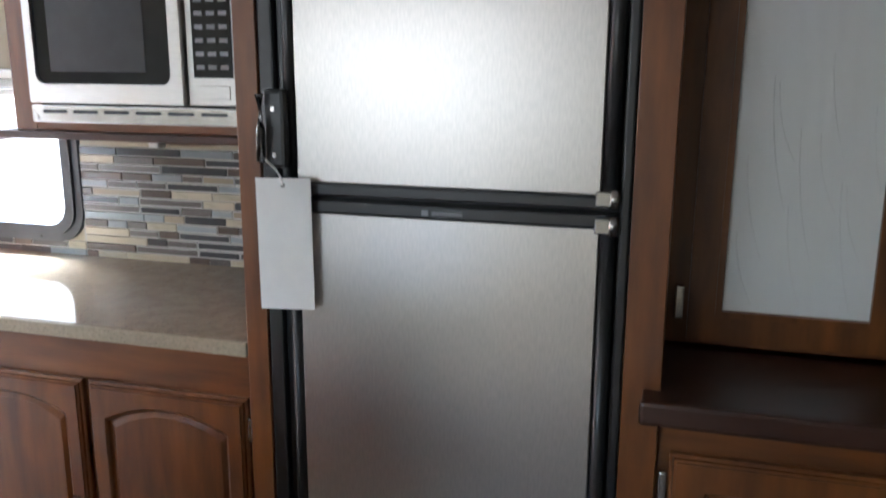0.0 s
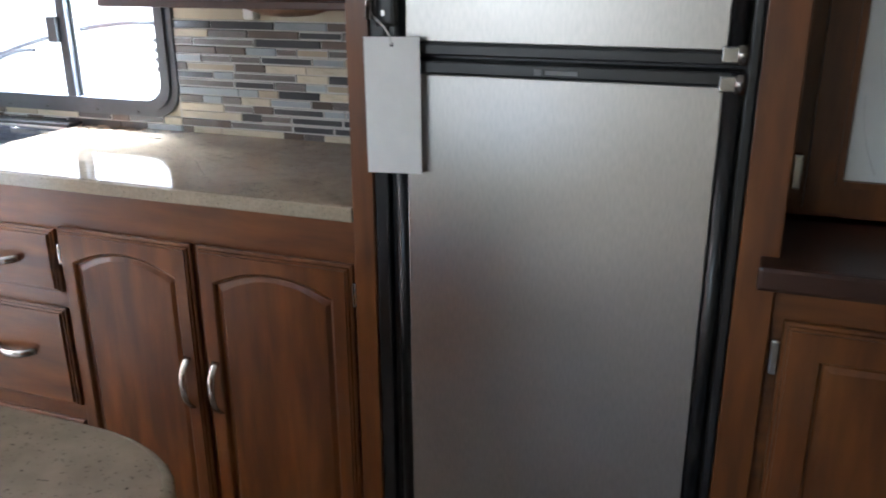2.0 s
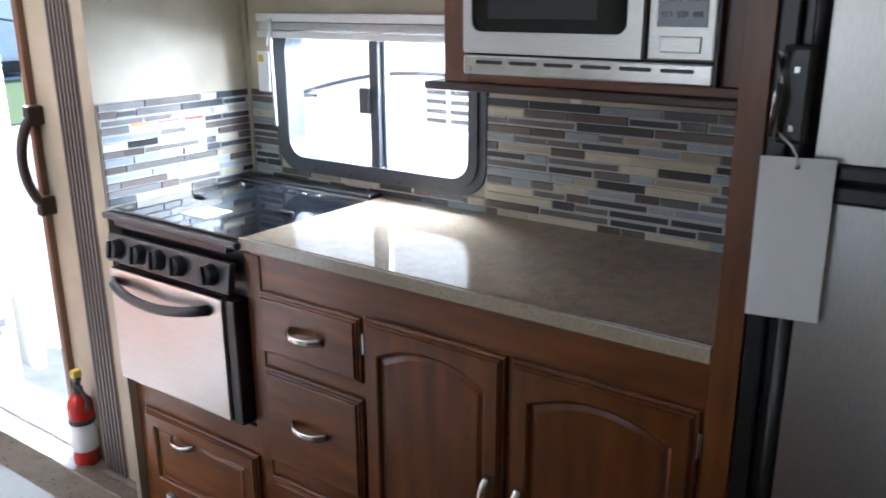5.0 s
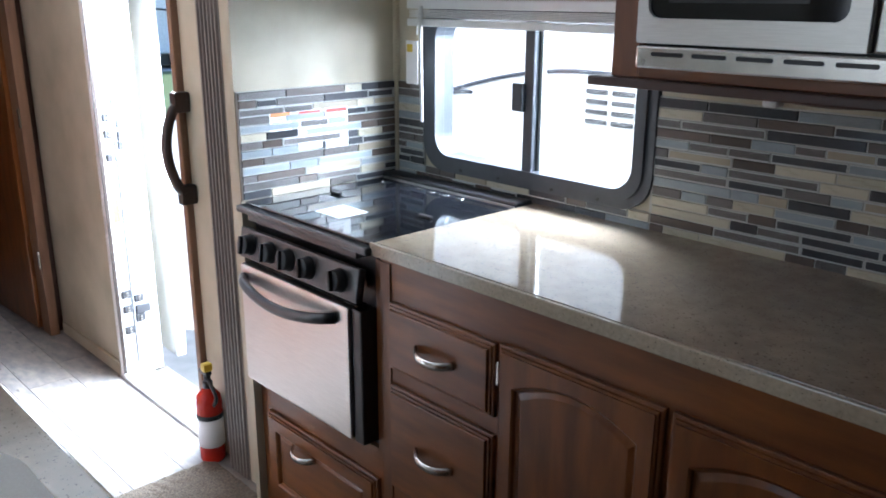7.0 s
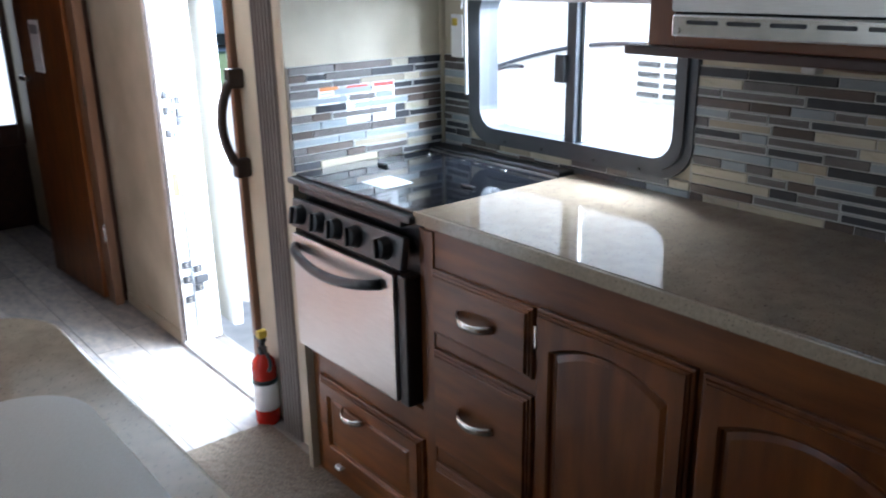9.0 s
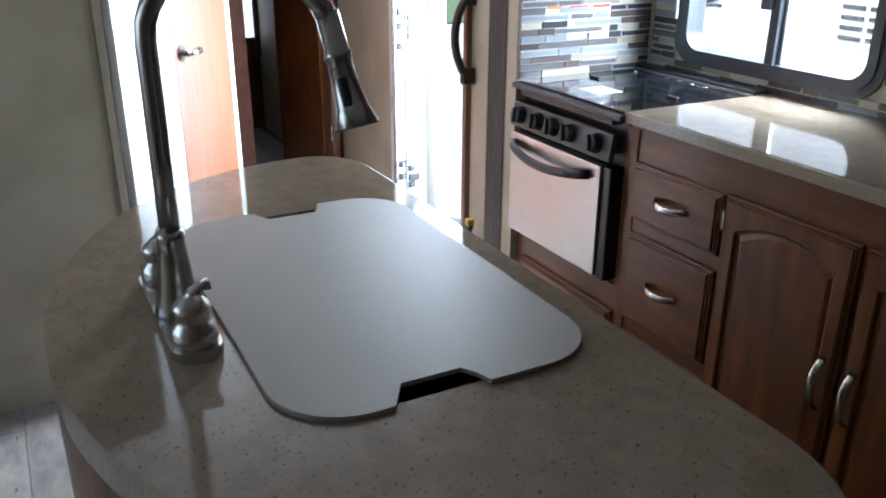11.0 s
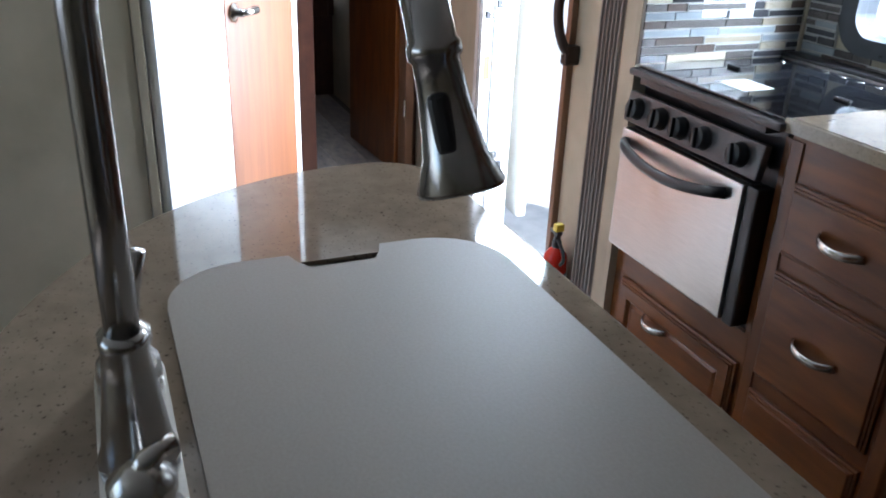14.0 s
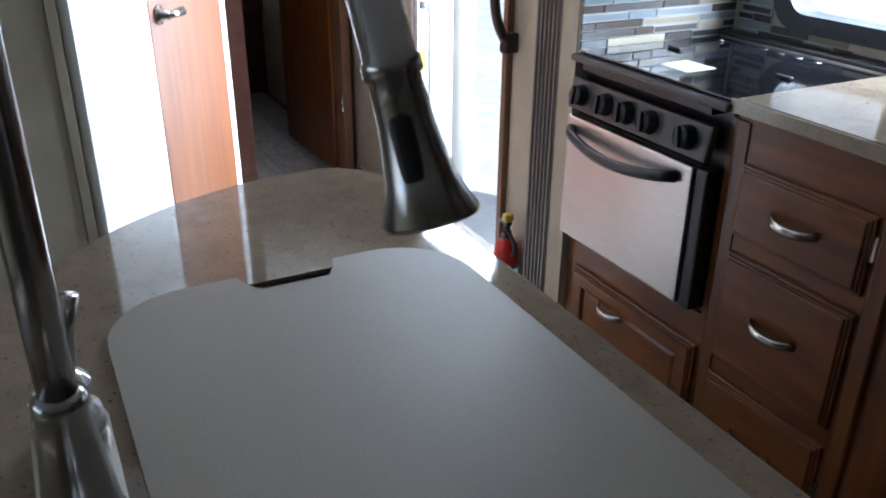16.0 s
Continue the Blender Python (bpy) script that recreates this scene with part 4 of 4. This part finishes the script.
# faucet
FX, FYC = -1.362, 0.218
fc = thing("kitchen_faucet", "brushed nickel gooseneck faucet with pull-down spray and two handles", "faucet", (FX, FYC, 0.92))
part("deck_plate", move(prism(rounded(-0.155, 0.122, -0.03, 0.03, 0.028), 0.9205, 0.934), Matrix.Translation((FX, FYC, 0))), CHROME, fc)
part("spout_base", lathe([(0.030, 0.934), (0.030, 0.94), (0.026, 0.952), (0.0235, 0.972), (0.019, 1.01), (0.0165, 1.032), (0.0175, 1.034), (0.0175, 1.041), (0.0135, 1.046)], (FX, FYC, 0)), SPOUT, fc, smooth=True)
hx, hy = -1.240, 0.408
pts = [(FX, FYC, 1.0), (FX, FYC, 1.14), (FX, FYC, 1.27)]
for i in range(1, 15):
    t = math.pi * 0.92 * i / 14
    u = (1 - math.cos(t)) / 2
    pts.append((FX + (hx - FX) * u * 0.92, FYC + (hy - FYC) * u * 0.95, 1.275 + 0.085 * math.sin(t)))
part("spout", sweep(pts, 0.0125, 16, (1, 1), (FYC - hy, hx - FX, 0)), SPOUT, fc, "dark nickel gooseneck", True)
e = Vector(pts[-1])
dn = (Vector((-1.218, 0.412, 1.184)) - e).normalized()
hm = Matrix.Translation(e) @ dn.to_track_quat('Z', 'Y').to_matrix().to_4x4()
L = (Vector((-1.218, 0.412, 1.184)) - e).length
spray = part("spray_head", move(lathe([(0.0135, -0.01), (0.014, L - 0.086), (0.016, L - 0.084), (0.016, L - 0.077), (0.0138, L - 0.075), (0.0152, L - 0.05), (0.0188, L - 0.022), (0.0265, L - 0.003), (0.0255, L)], n=28), hm), SPOUT, fc, "bell-shaped spray head", True)
side_dir = hm.to_3x3().inverted() @ Vector((0.85, -0.53, 0))
part("button", move(box(-0.0065, 0.0065, -0.0195, -0.008, L - 0.058, L - 0.022, 0.006, seg=4), hm @ Matrix.Rotation(math.atan2(side_dir.y, side_dir.x) + math.pi / 2, 4, 'Z')), BLACK, spray, "black spray button")
for sx in (-0.115, 0.088):
    vb = part("valve_body", lathe([(0.027, 0.934), (0.028, 0.94), (0.0265, 0.955), (0.021, 0.961), (0.0195, 0.967), (0.0225, 0.974), (0.0225, 0.983), (0.014, 0.99), (0.010, 0.995)], (FX + sx, FYC, 0)), CHROME, fc, smooth=True)
    s = 1 if sx > 0 else -1
    rise = [(0, 0, 0.985), (0.002, 0.006, 1.0), (0.004, 0.012, 1.025), (0.004, 0.018, 1.058)] if s < 0 else [(0, 0, 0.984), (-0.003, 0.006, 0.996), (-0.006, 0.014, 1.0), (-0.008, 0.024, 1.001)]
    part("lever", sweep([(FX + sx + p[0], FYC + p[1], p[2]) for p in rise], [0.011, 0.009, 0.006, 0.008], 10, (1, 1), (1, 0.2, 0)), CHROME, vb, smooth=True)

# warning labels on the side backsplash
for y0, y1, z0, z1, top, mid in ((1.588, 1.654, 1.090, 1.140, LABELO, None), (1.674, 1.751, 1.032, 1.138, LABELR, None), (1.763, 1.839, 1.028, 1.138, LABELR, LABELO)):
    lb = thing("warning_label", "white printed warning label on the tiles", "label", (-2.57, (y0 + y1) / 2, z0), "warning labels on the backsplash")
    part("card", box(-2.5705, -2.5695, y0, y1, z0, z1), PAPER, lb)
    part("heading", box(-2.5694, -2.569, y0 + 0.003, y1 - 0.003, z1 - 0.013, z1 - 0.003), top, lb)
    if mid:
        part("heading", box(-2.5694, -2.569, y0 + 0.003, y1 - 0.003, (z0 + z1) / 2 - 0.003, (z0 + z1) / 2 + 0.006), mid, lb)
    bm = bmesh.new()
    n = int((z1 - z0) / 0.009) - 2
    for i in range(n):
        z = z1 - 0.02 - i * 0.009
        if mid and abs(z - (z0 + z1) / 2) < 0.009:
            continue
        box(-2.5694, -2.5691, y0 + 0.005, y1 - 0.005 - random.uniform(0, 0.02), z - 0.0012, z + 0.0012, bm=bm)
    part("print", bm, INK, lb)

# carpet in front of the kitchen
bm = bmesh.new()
bmesh.ops.create_grid(bm, x_segments=150, y_segments=46, size=0.5)
for v in bm.verts:
    x, y = -2.92 + (v.co.x + 0.5) * 2.75, 0.78 + (v.co.y + 0.5) * 0.745
    v.co = (x, y, 0.007 + 0.004 * noise.noise((x * 55, y * 55, 0)) + 0.002 * random.random())
solid("carpet", bm, CARPET, "beige low pile carpet in the kitchen aisle", "carpet", "structure")

# backsplash tiles
side = solid("backsplash_side", box(-2.5797, -2.5735, 1.50, 2.013, 0.921, 1.1975), GROUT, "glass and stone strip mosaic backsplash on the side wall", kind="structure")
bk = bmesh.new()
box(-2.565, -2.455, 2.0235, 2.0297, 0.921, 1.1975, bm=bk)
box(-1.704, -0.933, 2.0235, 2.0297, 0.921, 1.2255, bm=bk)
box(-2.4545, -1.7045, 2.0235, 2.0297, 0.921, 0.964, bm=bk)
back = solid("backsplash_back", bk, GROUT, "glass and stone strip mosaic backsplash behind the counter", kind="structure")


def tile_mesh(m, rimmed):
    bm = bmesh.new()
    if rimmed:
        box(-0.5, 0.5, -1.0, 0, -0.5, 0.5, bm=bm)
        box(-0.482, 0.482, -1.3, -1.0, -0.36, 0.36, bm=bm)
    else:
        box(-0.5, 0.5, -1.0, 0, -0.5, 0.5, bm=bm)
        for v in bm.verts:
            if v.co.y < -0.5:
                v.co.x *= 0.985
                v.co.z *= 0.90
    me = bpy.data.meshes.new("tile")
    bm.to_mesh(me)
    bm.free()
    me.materials.append(RIM if rimmed else m)
    if rimmed:
        me.materials.append(m)
        for p in me.polygons:
            p.material_index = 1 if p.center.y < -1.01 else 0
    return me


MESH = [(tile_mesh(m, False), tile_mesh(m, True)) for m in TILES]
WEIGHT = [12, 19, 18, 9, 21, 21]


def tile_run(parent, a, b, z, h, place):
    """One row of strips from a to b along the wall."""
    x = a - random.uniform(0, 0.06)
    while x < b - 0.008:
        w = random.choice((0.06, 0.09, 0.12, 0.15, 0.19))
        x0, x1 = max(a, x), min(b, x + w)
        x += w
        if x1 - x0 < 0.012:
            continue
        k = random.choices(range(6), WEIGHT)[0]
        me = MESH[k][1 if k in (2, 4, 5, 3) and random.random() < 0.55 else 0]
        ob = new("tile", me)
        ob.parent = parent
        ob.matrix_basis = place((x0 + x1) / 2, z + h / 2) @ Matrix.Diagonal((x1 - x0 - 0.0022, 0.003 + 0.0012 * random.random(), h - 0.0022, 1))


random.seed(5)
HS, HB = 0.0212, 0.0216
onback = lambda c, z: Matrix.Translation((c, 2.0236, z))
onside = lambda c, z: Matrix.Translation((-2.5736, c, z)) @ Matrix.Rotation(radians(90), 4, 'Z')
for r in range(13):
    tile_run(side, 1.501, 2.012, 0.921 + r * HS, HS, onside)
    z = 0.921 + r * HS
    tile_run(back, -2.564, -2.455 if z > 0.945 else -1.70, z, HS, onback)
for r in range(14):
    tile_run(back, -1.699, -0.934, 0.921 + r * HB, HB, onback)

# floor planks
pm = bmesh.new()
box(-0.5, 0.5, -0.5, 0.5, 0, 1, bm=pm)
pme = bpy.data.meshes.new("plank")
pm.to_mesh(pme)
pm.free()
pme.materials.append(PLANK)
random.seed(9)
PW = 0.165
for r in range(22):
    y = -2.03 + r * PW
    y1 = min(y + PW, 1.625)
    x = -7.0 - random.uniform(0, 0.9)
    while x < 2.7:
        x0, x1 = max(x, -7.0), min(x + 0.92, 2.7)
        if x1 - x0 > 0.05:
            ob = new("plank", pme)
            ob.parent = floor
            ob.matrix_basis = Matrix.Translation(((x0 + x1) / 2, (y + y1) / 2, -0.0055)) @ Matrix.Diagonal((x1 - x0 - 0.0025, y1 - y - 0.0025, 0.0055, 1))
        x += 0.92
